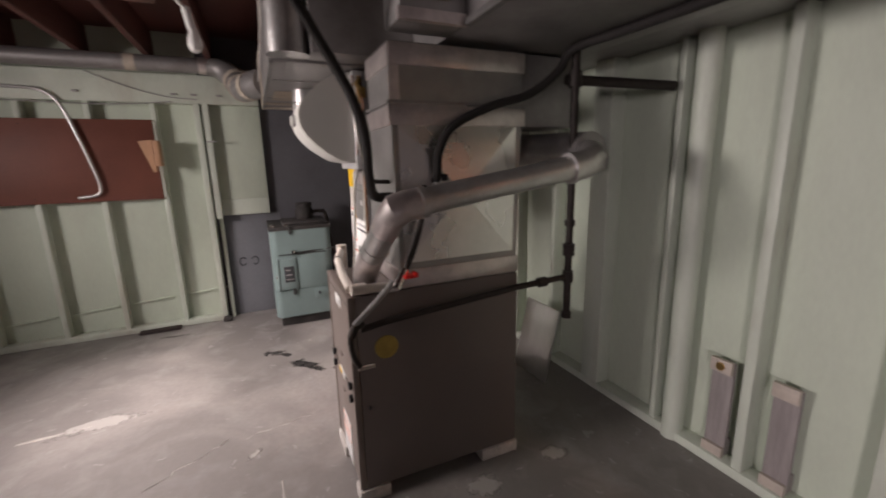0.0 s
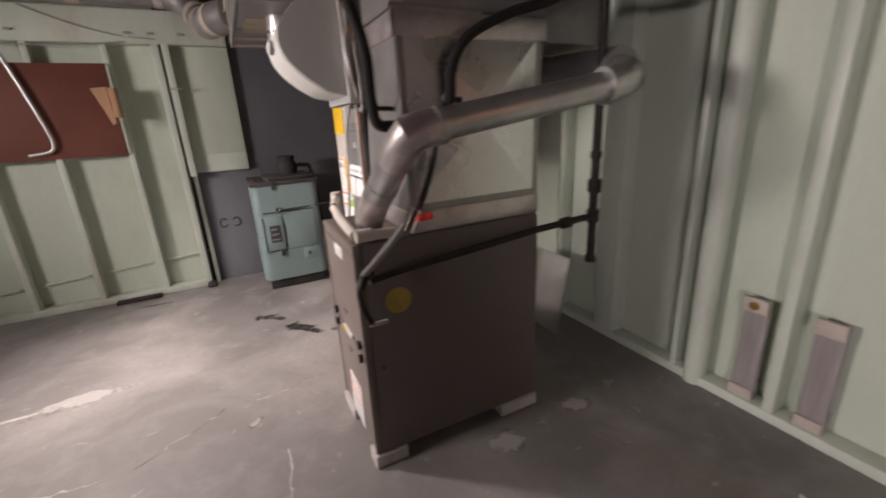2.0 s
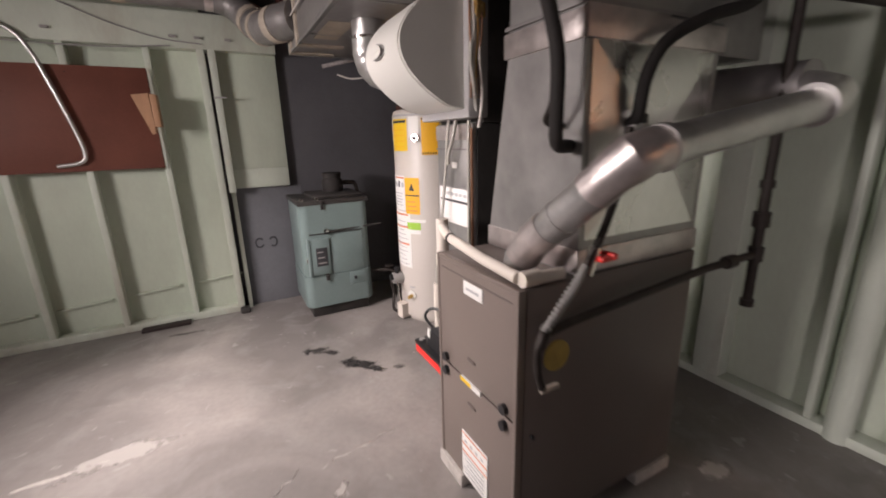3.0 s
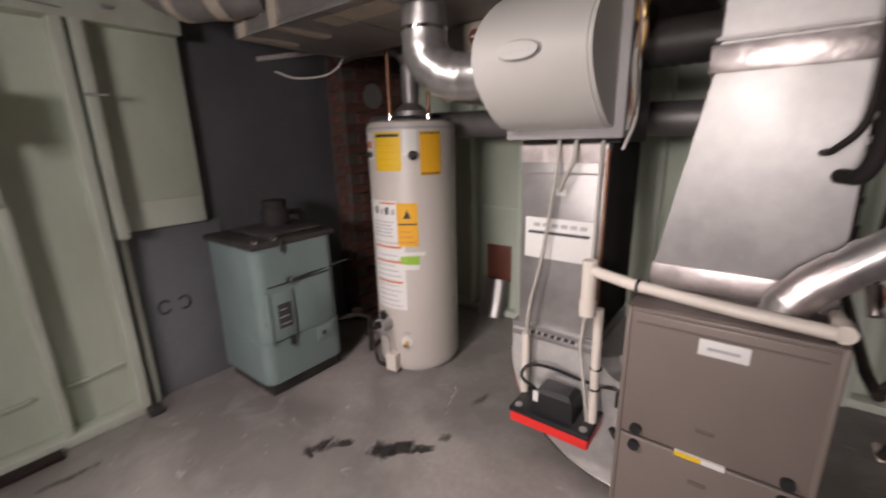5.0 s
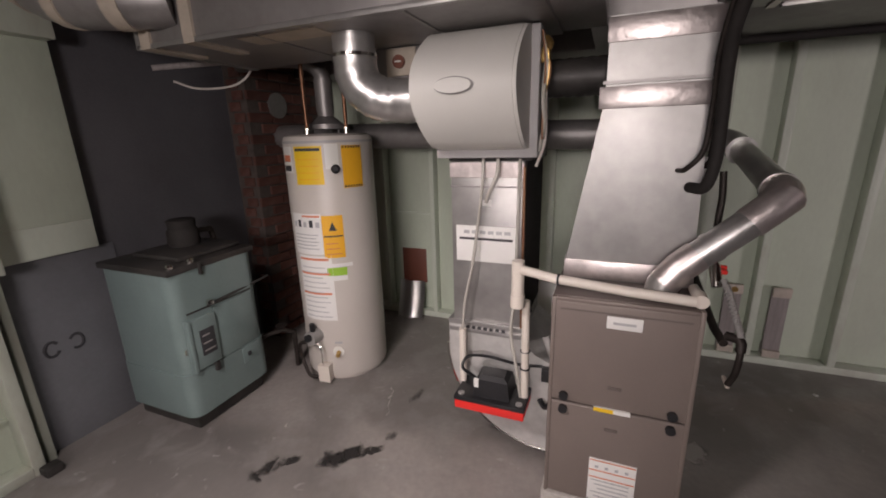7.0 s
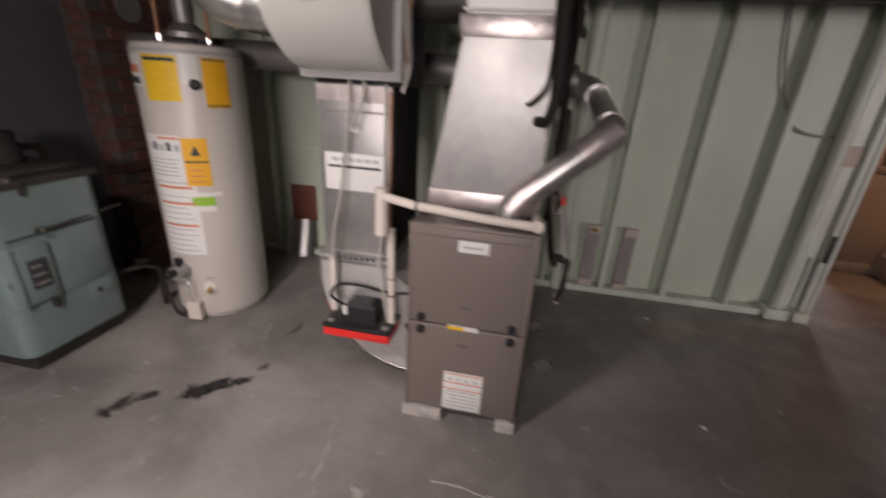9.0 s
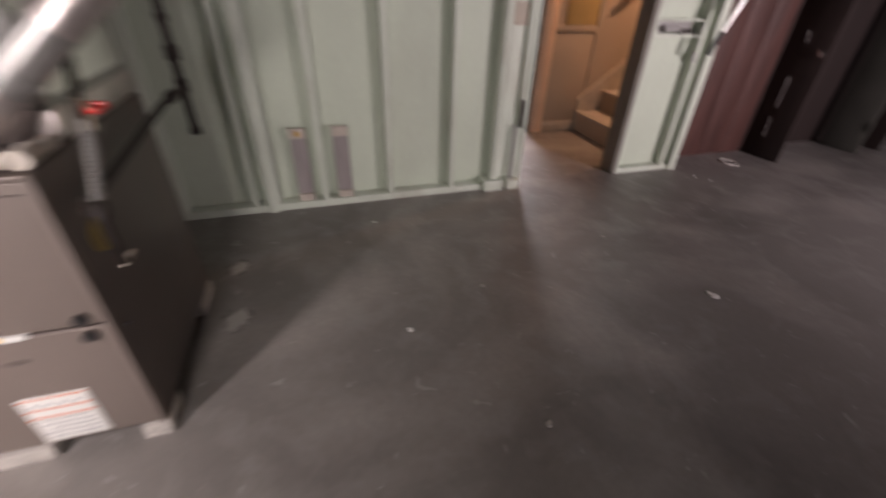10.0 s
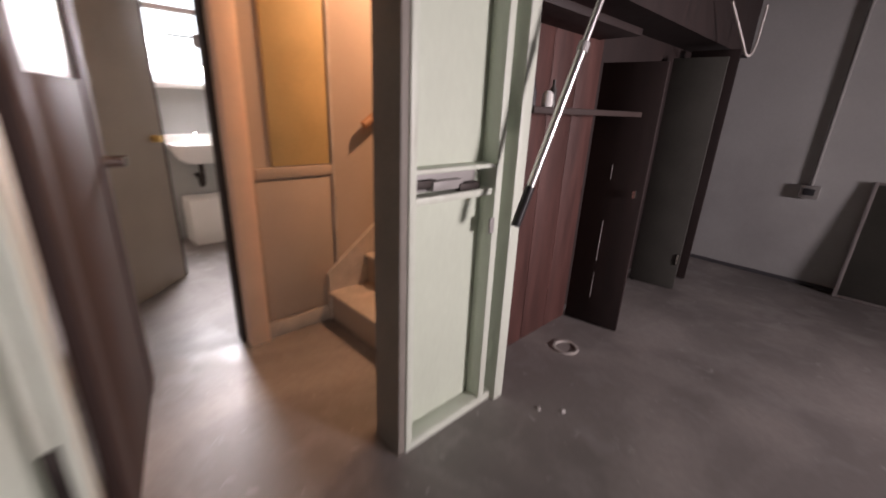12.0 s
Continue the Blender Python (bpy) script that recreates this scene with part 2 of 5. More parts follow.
CASING = mat("salmon_casing_paint", (0.86, 0.62, 0.46), 0.45, vary=0.06, scale=5, bump=0.03)
# jamb paint with the jambs' shade mixed into its colour
JAMB_SHADED = mat("shaded_jamb_paint", (0.21, 0.19, 0.165), 0.6, vary=0.12, scale=5, bump=0.05)
BUFF = mat("buff_door_paint", (0.23, 0.19, 0.15), 0.5, vary=0.08, scale=4, bump=0.03)
MARK = mat("rubbed_pencil", (0.055, 0.054, 0.06), 0.8, vary=0.3, scale=30, bump=0.0)
STRAW = mat("straw_panel", (0.62, 0.45, 0.20), 0.55, vary=0.08, scale=5, bump=0.03)
PORCELAIN = mat("porcelain", (0.82, 0.81, 0.78), 0.15, vary=0.02, bump=0.0)
ALU = mat("brushed_aluminium", (0.72, 0.71, 0.70), 0.3, 0.95, vary=0.08, scale=6, bump=0.02, stretch=(1, 1, 0.1))
WIRE = mat("white_cable", (0.66, 0.62, 0.58), 0.5, vary=0.1, bump=0.0)
GREYCABLE = mat("grey_cable", (0.30, 0.29, 0.28), 0.5, vary=0.1, bump=0.0)


def glow(name, color, strength):
    m = bpy.data.materials.new(name)
    m.use_nodes = True
    b = m.node_tree.nodes["Principled BSDF"]
    b.inputs["Base Color"].default_value = (*color, 1)
    b.inputs["Emission Color"].default_value, b.inputs["Emission Strength"].default_value = (*color, 1), strength
    return m


DAY = glow("bright_overcast_sky", (0.93, 0.95, 1.0), 2.4)


def clear_glass(name, rough):
    m = bpy.data.materials.new(name)
    m.use_nodes = True
    b = m.node_tree.nodes["Principled BSDF"]
    b.inputs["Base Color"].default_value, b.inputs["Roughness"].default_value = (0.95, 0.96, 0.97, 1), rough
    b.inputs["Transmission Weight"].default_value = 1.0
    return m


GLASS = clear_glass("window_glass", 0.02)
FROST = clear_glass("frosted_glass", 0.35)

# ---- mesh tools ----
def box(bm, x0, y0, z0, x1, y1, z1, bevel=0.0, segs=2):
    m = Matrix.Translation(((x0 + x1) / 2, (y0 + y1) / 2, (z0 + z1) / 2)) @ Matrix.Diagonal((abs(x1 - x0), abs(y1 - y0), abs(z1 - z0), 1))
    vs = bmesh.ops.create_cube(bm, size=1.0, matrix=m)["verts"]
    if bevel:
        es = list({e for v in vs for e in v.link_edges})
        bmesh.ops.bevel(bm, geom=es, offset=bevel, segments=segs, profile=0.5, affect="EDGES")
    return bm


def slab(bm, a, b, thick, z0, z1, bevel=0.0):
    """An upright board from plan point a to b."""
    a, b = Vector((*a, 0)), Vector((*b, 0))
    d = b - a
    n0 = len(bm.verts)
    box(bm, 0, -thick / 2, z0, d.length, thick / 2, z1, bevel)
    bm.verts.ensure_lookup_table()
    m = Matrix.Translation(a) @ Matrix.Rotation(math.atan2(d.y, d.x), 4, "Z")
    bmesh.ops.transform(bm, matrix=m, verts=bm.verts[n0:])
    return bm


def rings(bm, loops, cap=True, close=True):
    """Skins a list of point loops into a surface."""
    rows = [[bm.verts.new(p) for p in lp] for lp in loops]
    for r0, r1 in zip(rows, rows[1:]):
        n = len(r0)
        for i in range(n if close else n - 1):
            bm.faces.new((r0[i], r0[(i + 1) % n], r1[(i + 1) % n], r1[i]))
    if cap:
        bm.faces.new(list(reversed(rows[0])))
        bm.faces.new(rows[-1])
    return bm


def smooth_path(pts, per=6):
    """A rounded line through the points."""
    p = [Vector(q) for q in pts]
    p = [p[0] * 2 - p[1]] + p + [p[-1] * 2 - p[-2]]
    out = []
    for i in range(1, len(p) - 2):
        for k in range(per):
            t = k / per
            out.append(0.5 * ((2 * p[i]) + (p[i + 1] - p[i - 1]) * t + (2 * p[i - 1] - 5 * p[i] + 4 * p[i + 1] - p[i + 2]) * t * t + (3 * p[i] - p[i - 1] - 3 * p[i + 1] + p[i + 2]) * t ** 3))
    return out + [p[-2]]


def tube(bm, pts, r, segs=12, radii=None):
    """A round bar along the points; radii may vary along it."""
    pts = [Vector(p) for p in pts]
    t0 = (pts[1] - pts[0]).normalized()
    u = t0.cross(Vector((0.3, 0.2, 0.93)))
    if u.length < 0.05:
        u = t0.cross(Vector((1, 0, 0)))
    u.normalize()
    loops = []
    for i, p in enumerate(pts):
        a = (p - pts[i - 1]).normalized() if i else t0
        b = (pts[i + 1] - p).normalized() if i < len(pts) - 1 else a
        t = (a + b).normalized() if (a + b).length > 1e-6 else a
        u = (u - t * u.dot(t)).normalized()
        w = t.cross(u)
        rr = radii[i] if radii else r
        c = max(0.55, t.dot(a))
        loops.append([p + (u * math.cos(q) + w * math.sin(q)) * (rr / c if abs(c) < 0.98 else rr) for q in (2 * math.pi * k / segs for k in range(segs))])
    return rings(bm, loops)


def rod(bm, a, b, r, segs=16):
    return tube(bm, (a, b), r, segs)


def lathe(bm, centre, profile, segs=40):
    """Turns (radius, height) pairs about the upright axis at centre."""
    cx, cy, cz = centre
    return rings(bm, [[(cx + r * math.cos(q), cy + r * math.sin(q), cz + h) for q in (2 * math.pi * k / segs for k in range(segs))] for r, h in profile])


def finish(bm, material, name, smooth=True):
    me = bpy.data.meshes.new(name)
    bmesh.ops.recalc_face_normals(bm, faces=bm.faces[:])
    bm.to_mesh(me)
    bm.free()
    me.materials.append(material)
    if smooth:
        me.shade_smooth()
        me.set_sharp_from_angle(angle=radians(38))
    return me


def thing(name, base, label, category, group="", kind=""):
    """An Empty at the base of a thing, which holds its parts."""
    ob = new(name)
    ob.empty_display_size = 0.1
    ob.location = base
    return tagged(ob, label, category, group, kind)


def root_place(ob):
    p = Vector((0, 0, 0))
    while ob:
        p += ob.location
        ob = ob.parent
    return p


def part(name, bm, material, parent, label=""):
    """Links a bmesh, given in the room's metres, as one mesh under a thing or a part."""
    bmesh.ops.translate(bm, vec=-root_place(parent), verts=bm.verts[:])
    ob = new(name, finish(bm, material, name))
    ob.parent = parent
    return tagged(ob, label)


def solid(name, bm, material, label, category, group="", kind="", smooth=True):
    """A thing of one mesh, its origin at the middle of its foot."""
    lo = [min(v.co[i] for v in bm.verts) for i in range(3)]
    hi = [max(v.co[i] for v in bm.verts) for i in range(3)]
    o = Vector(((lo[0] + hi[0]) / 2, (lo[1] + hi[1]) / 2, lo[2]))
    bmesh.ops.translate(bm, vec=-o, verts=bm.verts[:])
    ob = new(name, finish(bm, material, name, smooth))
    ob.location = o
    return tagged(ob, label, category, group, kind)


def B():
    return bmesh.new()


def bx(*a, **k):
    return box(bmesh.new(), *a, **k)

# ---- structure ----
CEIL = 2.42
X0, X1, Y0, Y1 = -2.85, 5.3, -4.45, 4.5
floor = solid("floor", bx(X0 - 0.2, Y0 - 0.2, -0.15, X1 + 0.2, Y1 + 0.4, 0), CONCRETE, "stained bare grey concrete basement floor", "floor", kind="structure", smooth=False)

bm = bx(X0 - 0.2, Y0 - 0.2, CEIL, X1 + 0.2, Y1 + 0.4, CEIL + 0.1)
for k in range(-9, 14):
    box(bm, k * 0.41 - 0.02, Y0, 2.2, k * 0.41 + 0.025, Y1, CEIL + 0.01, 0.004, 1)
solid("ceiling", bm, JOIST, "dark red-brown painted ceiling with open joists", "ceiling", kind="structure")


def wall(name, boxes, material, label):
    bm = B()
    for b in boxes:
        box(bm, *b)
    return solid(name, bm, material, label, "wall", kind="structure", smooth=False)


# east wall: mint panels on studs
wall_east = wall("wall_east", [(2.06, -0.10, 0, 2.13, 4.5, CEIL)], MINT, "mint-green painted panel wall behind open studs")
for y, w in ((1.63, 0.028), (1.215, 0.04), (0.80, 0.04), (0.385, 0.036), (2.45, 0.035), (2.86, 0.035), (3.33, 0.035), (3.75, 0.035)):
    part("stud", bx(1.975, y - w / 2, 0.045, 2.06, y + w / 2, 1.86, 0.003), MINT_TRIM, wall_east)
part("stud", bx(1.965, 2.0, 0.045, 2.06, 2.13, 1.86, 0.004), MINT_TRIM, wall_east, "wide mint-painted board")
part("stud", bx(1.985, -0.10, 0.045, 2.06, -0.065, 2.2, 0.003), MINT_TRIM, wall_east)
part("bottom_plate", bx(1.97, -0.06, 0, 2.06, 4.3, 0.045, 0.004), MINT_TRIM, wall_east, "scuffed mint-painted bottom plate")
part("panel_ledge", bx(2.04, 3.36, 0.832, 2.06, 3.73, 0.848), MINT_TRIM, wall_east)
bm = rod(B(), (2.0, 1.53, 0), (2.0, 1.53, 1.86), 0.048, 20)
part("post", bm, MINT_TRIM, wall_east, "round mint-painted steel post")
part("corner_post", tube(B(), ((2.0, 0.075, 0.045), (2.0, 0.075, 2.2)), 0.038, 16), MINT_TRIM, wall_east, "rounded mint-painted corner post")
part("jamb", bx(1.975, -0.125, 0, 2.15, -0.1, 2.2, 0.003), MINT_TRIM, wall_east, "mint-painted door jamb board")
# hinge jamb: trim darkened to stand for its shade
part("hinge_jamb", bx(2.155, -0.12, 0, 2.265, -0.024, 2.2, 0.003), JAMB_SHADED, wall_east, "hinge-side jamb in paint darkened for its shade")
for y0, y1, z in ((0.02, 0.16, 0.075), (-0.10, -0.01, 0.07)):
    part("offcut_block", bx(1.93, y0, 0.0, 2.05, y1, z, 0.004), MINT_TRIM, wall_east, "small painted wood block at the wall's end")
part("infill_strip", bx(2.02, -0.0645, 0.046, 2.059, 0.05, 2.2), MINT_TRIM, wall_east)
part("strike_plate", bx(1.979, -0.098, 0.42, 1.9848, -0.068, 0.60, 0.002), IRON, wall_east, "dark worn hinge plate")
part("tape_patch", bx(2.012, -0.063, 1.02, 2.02, 0.03, 1.14, 0.001), TAPE, wall_east, "pale tan cover plate")
part("wall_conduit", rod(B(), (1.975, -0.045, 0.05), (1.975, -0.045, 0.44), 0.011, 10), GREYCABLE, wall_east, "thin grey conduit")

# beam over the east wall
solid("trim_beam", bx(1.74, -0.2, 1.86, 2.06, 4.3, 2.2, 0.01), GALV_OLD, "dark dull steel beam boxing above the wall", "beam", kind="structure")

# north wall: mint stud wall beside grey blocks
wall_north = wall("wall_north", [(X0, 4.46, 0, -0.11, 4.6, CEIL)], MINT, "mint-green painted panel wall behind open studs")
for x in (-2.49, -2.08, -1.67, -1.26, -0.86, -0.44):
    part("stud", bx(x - 0.018, 4.375, 0.05, x + 0.018, 4.46, 1.88, 0.003), MINT_TRIM, wall_north)
part("corner_stud", bx(-0.16, 4.37, 0.0, -0.115, 4.46, 1.88, 0.003), MINT_TRIM, wall_north)
part("bottom_plate", bx(X0, 4.37, 0, -0.16, 4.46, 0.05, 0.004), MINT_TRIM, wall_north)
part("header", bx(X0, 4.36, 1.87, 0.335, 4.50, 2.09, 0.005), MINT_TRIM, wall_north, "mint-painted header board")
for i, x in enumerate((-2.07, -1.66, -1.25, -0.845, -0.425)):
    bm = bx(x + 0.02, 4.44, 0.10, x + 0.33, 4.46, 0.113)
    bmesh.ops.rotate(bm, cent=(x, 4.45, 0.1), matrix=Matrix.Rotation(-0.08, 3, "Y"), verts=bm.verts[:])
    bmesh.ops.translate(bm, vec=(0, 0, 0.055 + 0.025 * i), verts=bm.verts[:])
    part("panel_ledge", bm, MINT, wall_north)
part("cover_board", bx(-0.05, 4.43, 1.08, 0.335, 4.475, 1.87, 0.003), MINT, wall_north, "mint-painted cover board over the blocks")
part("cover_rail", bx(-0.05, 4.432, 0.94, 0.335, 4.475, 1.08, 0.003), MINT_TRIM, wall_north)
part("cover_stud", bx(-0.095, 4.36, 0.92, -0.05, 4.47, 1.88, 0.003), MINT_TRIM, wall_north)
part("edge_strip", bx(-0.085, 4.42, 0.0, -0.055, 4.475, 0.94, 0.002), MINT_TRIM, wall_north, "narrow white edge strip")

wall_blocks = wall("wall_blocks", [(-0.11, 4.48, 0, 2.13, 4.62, CEIL)], GREY_WALL, "dark grey painted concrete block wall")

part("lower_panel", bx(-0.054, 4.474, 0.0, 0.42, 4.48, 0.938, 0.001), GREY_PANEL, wall_blocks, "lighter blue-grey painted lower panel")

# brick chimney in the corner
CHX, CHY = 1.27, 4.30
chimney = tagged(new("chimney", None), "old red brick chimney breast beside grey wall", "chimney")
chimney.location = (1.65, 4.4, 0)
part("mortar_core", bx(CHX + 0.008, CHY + 0.008, 0, 2.05, 4.48, 2.2), MORTAR, chimney)

# south wall, west wall with its two windows, and the rooms beyond the doorway
wall_south = wall("wall_south", [(X0, Y0 - 0.12, 0, 2.3, Y0, CEIL)], PALE_WALL, "pale grey painted plaster wall")
solid("baseboard_south", bx(X0, Y0, 0, 2.2, Y0 + 0.012, 0.03), GREY_WALL, "thin dark mortar line along the wall foot", "trim", kind="structure")
wins = ((1.5, 2.7, 1.38, 2.08), (-3.2, -2.3, 1.0, 1.7))
(wy0, wy1, wz0, wz1), (vy0, vy1, vz0, vz1) = wins
W0 = X0 - 0.15
wall("wall_west", [(W0, Y0, 0, X0, vy0, CEIL), (W0, vy1, 0, X0, wy0, CEIL), (W0, wy1, 0, X0, 4.6, CEIL), (W0, wy0, 0, X0, wy1, wz0), (W0, wy0, wz1, X0, wy1, CEIL),
                   (W0, vy0, 0, X0, vy1, vz0), (W0, vy0, vz1, X0, vy1, CEIL)], GREY_WALL, "dark grey painted block wall with windows")
for i, (y0, y1, z0, z1) in enumerate(wins):
    w = thing("window_%d" % (i + 1), (X0 - 0.08, (y0 + y1) / 2, z0), "plain basement window letting in daylight", "window", kind="structure")
    bm = B()
    for b in ((y0, z0, y1, z0 + 0.04), (y0, z1 - 0.04, y1, z1), (y0, z0 + 0.04, y0 + 0.04, z1 - 0.04), (y1 - 0.04, z0 + 0.04, y1, z1 - 0.04)):
        box(bm, X0 - 0.12, b[0], b[1], X0 - 0.06, b[2], b[3])
    part("window_frame", bm, MINT_TRIM, w)
    pane = part("pane", bx(X0 - 0.1, y0 + 0.04, z0 + 0.04, X0 - 0.094, y1 - 0.04, z1 - 0.04), GLASS, w)
    pane.visible_shadow = False

# hall, stair and bathroom walls
wall("wall_hall_north", [(2.13, -0.02, 0, X1, 0.1, CEIL)], BEIGE, "beige painted hall wall")
wall_hall = wall("wall_hall_east", [(3.12, -4.45, 0, 3.24, -0.80, CEIL), (3.12, -0.80, 2.05, 3.24, -0.02, CEIL)], BEIGE, "beige hall wall lit by a warm bulb")
part("door_casing", bx(3.075, -0.885, 0, 3.27, -0.785, 2.05, 0.004), CASING, wall_hall, "warm salmon-painted door casing")
part("casing_edge", bx(3.15, -0.787, 0, 3.25, -0.772, 2.05, 0.002), DARKWOOD, wall_hall)
part("wall_panel", bx(3.106, -1.30, 0.93, 3.12, -0.99, 2.1, 0.002), STRAW, wall_hall, "straw-coloured upper panel")
part("panel_rail", bx(3.10, -1.31, 0.87, 3.12, -0.905, 0.925, 0.004), BEIGE, wall_hall)
part("wainscot", bx(3.108, -1.30, 0.1, 3.12, -0.90, 0.86, 0.002), BEIGE, wall_hall)
part("corner_bead", bx(3.10, -1.33, 0.12, 3.12, -1.31, 2.1, 0.003), PALEWOOD, wall_hall)
part("skirting", bx(3.10, -1.30, 0, 3.12, -0.89, 0.09, 0.003), PALEWOOD, wall_hall)
wall("wall_bath_east", [(X1, -2.2, 0, X1 + 0.1, 0.1, 1.3), (X1, -2.2, 2.1, X1 + 0.1, 0.1, CEIL), (X1, -0.86, 1.3, X1 + 0.1, 0.1, 2.1), (X1, -2.2, 1.3, X1 + 0.1, -1.5, 2.1)], BATH, "grey-green painted bathroom wall")
wall("wall_bath_south", [(3.24, -2.2, 0, X1, -2.1, CEIL)], BATH, "grey-green painted bathroom wall")
solid("backdrop", bx(X1 + 0.5, -2.2, 0.9, X1 + 0.52, 0.1, 2.4), DAY, "bright overcast sky outside the bathroom window", "sky", kind="structure")
bw = thing("window_3", (X1, -1.18, 1.3), "bright small bathroom window with white frame", "window", kind="structure")
bm = B()
for b in ((-1.5, 1.3, -0.86, 1.35), (-1.5, 2.05, -0.86, 2.1), (-1.5, 1.35, -1.45, 2.05), (-0.91, 1.35, -0.86, 2.05)):
    box(bm, X1 - 0.03, b[0], b[1], X1 + 0.03, b[2], b[3], 0.004)
part("window_frame", bm, PORCELAIN, bw)
part("sash_rail", bx(X1 - 0.028, -1.449, 1.875, X1 + 0.0, -0.911, 1.915, 0.004), PORCELAIN, bw)
for z in (1.50, 1.70):
    part("sash_bar", bx(X1 - 0.022, -1.449, z, X1 - 0.002, -0.911, z + 0.012, 0.002), GREYCABLE, bw)
part("sash_latch", bx(X1 - 0.045, -1.35, 1.63, X1 - 0.03, -1.27, 1.73, 0.006), GREYCABLE, bw, "dark square sash latch")
pane = part("pane", bx(X1 + 0.005, -1.46, 1.34, X1 + 0.01, -0.9, 2.06), GLASS, bw)
pane.visible_shadow = False

# mint partition south of the doorway
wall_part = wall("wall_partition", [(2.07, -1.44, 0, 2.12, -0.95, CEIL)], MINT, "short mint-green partition with an open stud bay")
# end post: the shade on it is part of the paint colour
part("end_post", bx(2.0, -0.955, 0, 2.14, -0.925, 2.2, 0.003), JAMB_SHADED, wall_part, "grey jamb post with its shade put into the paint")
part("stud", bx(1.995, -0.985, 0.04, 2.07, -0.957, 2.2, 0.003), MINT_TRIM, wall_part)
part("stud", bx(1.995, -1.395, 0.04, 2.07, -1.36, 2.2, 0.003), MINT_TRIM, wall_part)
part("outer_post", bx(1.97, -1.50, 0, 2.12, -1.44, 2.2, 0.004), MINT_TRIM, wall_part)
part("bottom_plate", bx(1.995, -1.44, 0, 2.07, -0.957, 0.04, 0.004), MINT_TRIM, wall_part)
part("ledge", bx(2.01, -1.36, 0.945, 2.07, -0.985, 0.97, 0.003), MINT_TRIM, wall_part, "scuffed mint-painted cross rail")
part("ledge", bx(2.0, -1.36, 1.045, 2.07, -0.985, 1.06, 0.003), MINT_TRIM, wall_part)

# cupboards along the stair wall
wall("wall_stair", [(2.28, -4.45, 0, 2.34, -1.44, CEIL)], DARKWOOD, "dark timber wall at the back of the cupboards")
wall_cup = wall("wall_cupboard", [(2.22, -2.42, 0, 2.28, -1.5, CEIL)], REDWOOD, "red-brown vertical board panelling")
for k in range(4):
    part("board", bx(2.208, -1.732 - k * 0.23, 0, 2.22, -1.505 - k * 0.23, 2.2, 0.0015), REDWOOD, wall_cup)
wall("wall_over_cupboard", [(2.0, -4.45, 1.72, 2.28, -1.52, CEIL)], DARKWOOD, "dark boarded bulkhead over the cupboards")

# ---- heating plant ----
FX, FY0, FY1, FT = 0.505, 1.785, 2.245, 0.88
furnace = thing("furnace", ((FX + 1.245) / 2, (FY0 + FY1) / 2, 0), "taupe enamelled gas furnace standing on concrete blocks", "furnace")
# cabinet sides carry their shade in the enamel colour
part("cabinet", bx(FX + 0.022, FY0, 0.055, 1.245, FY1, FT, 0.006), TAUPE_SHADE, furnace)
part("upper_door", bx(FX, FY0 + 0.006, 0.475, FX + 0.022, FY1 - 0.006, FT - 0.012, 0.008, 3), TAUPE, furnace, "taupe front access door")
part("lower_door", bx(FX, FY0 + 0.006, 0.06, FX + 0.022, FY1 - 0.006, 0.47, 0.008, 3), TAUPE, furnace)
part("top_groove", bx(FX - 0.002, FY0 + 0.03, FT - 0.045, FX + 0.001, FY1 - 0.03, FT - 0.040), TAUPE_SHADE, furnace)
for y in (FY0 + 0.055, FY1 - 0.055):
    for z in (0.50, 0.445):
        part("vent_plug", tube(B(), ((FX + 0.002, y, z), (FX - 0.014, y, z)), 0.016, 16), BLACK, furnace, "black rubber plug")
for z in (0.555, 0.385):
    part("door_screw", bx(FX - 0.005, 2.0, z, FX + 0.002, 2.045, z + 0.012, 0.003), TAUPE_SHADE, furnace)
for y0, y1 in ((FY0, FY0 + 0.014), (FY1 - 0.014, FY1)):
    part("front_rim", bx(FX - 0.004, y0, 0.058, FX + 0.022, y1, FT, 0.003), TAUPE, furnace, "folded taupe cabinet edge")
part("front_rim", bx(FX - 0.004, FY0 + 0.0145, FT - 0.014, FX + 0.022, FY1 - 0.0145, FT, 0.003), TAUPE, furnace, "folded taupe cabinet edge")
part("door_gap", bx(FX - 0.0015, FY0 + 0.016, 0.4705, FX + 0.02, FY1 - 0.016, 0.4745), TAUPE_SHADE, furnace)
badge = part("badge", bx(FX - 0.004, 1.955, 0.785, FX + 0.002, 2.065, 0.83, 0.003), WHITE, furnace, "white maker's plate")
part("badge_line", bx(FX - 0.0055, 1.975, 0.803, FX - 0.003, 2.045, 0.811), GREYINK, badge)
part("sticker", bx(FX - 0.006, 1.965, 0.463, FX + 0.002, 2.085, 0.479), WHITE, furnace, "narrow yellow and white sticker")
part("sticker_tab", bx(FX - 0.0075, 2.02, 0.464, FX - 0.0055, 2.085, 0.478), YELLOW, furnace)
sheet = part("label_sheet", bx(FX - 0.004, 1.925, 0.075, FX + 0.002, 2.085, 0.26, 0.001), WHITE, furnace, "white instruction label with red lines")
for z in (0.256, 0.213, 0.182):
    part("label_rule", bx(FX - 0.0055, 1.927, z - 0.004, FX - 0.003, 2.083, z), ORANGE_INK, sheet)
for k in range(5):
    part("label_text", bx(FX - 0.0055, 1.945, 0.165 - k * 0.018, FX - 0.003, 2.075 - 0.012 * (k % 3), 0.169 - k * 0.018), GREYINK, sheet)
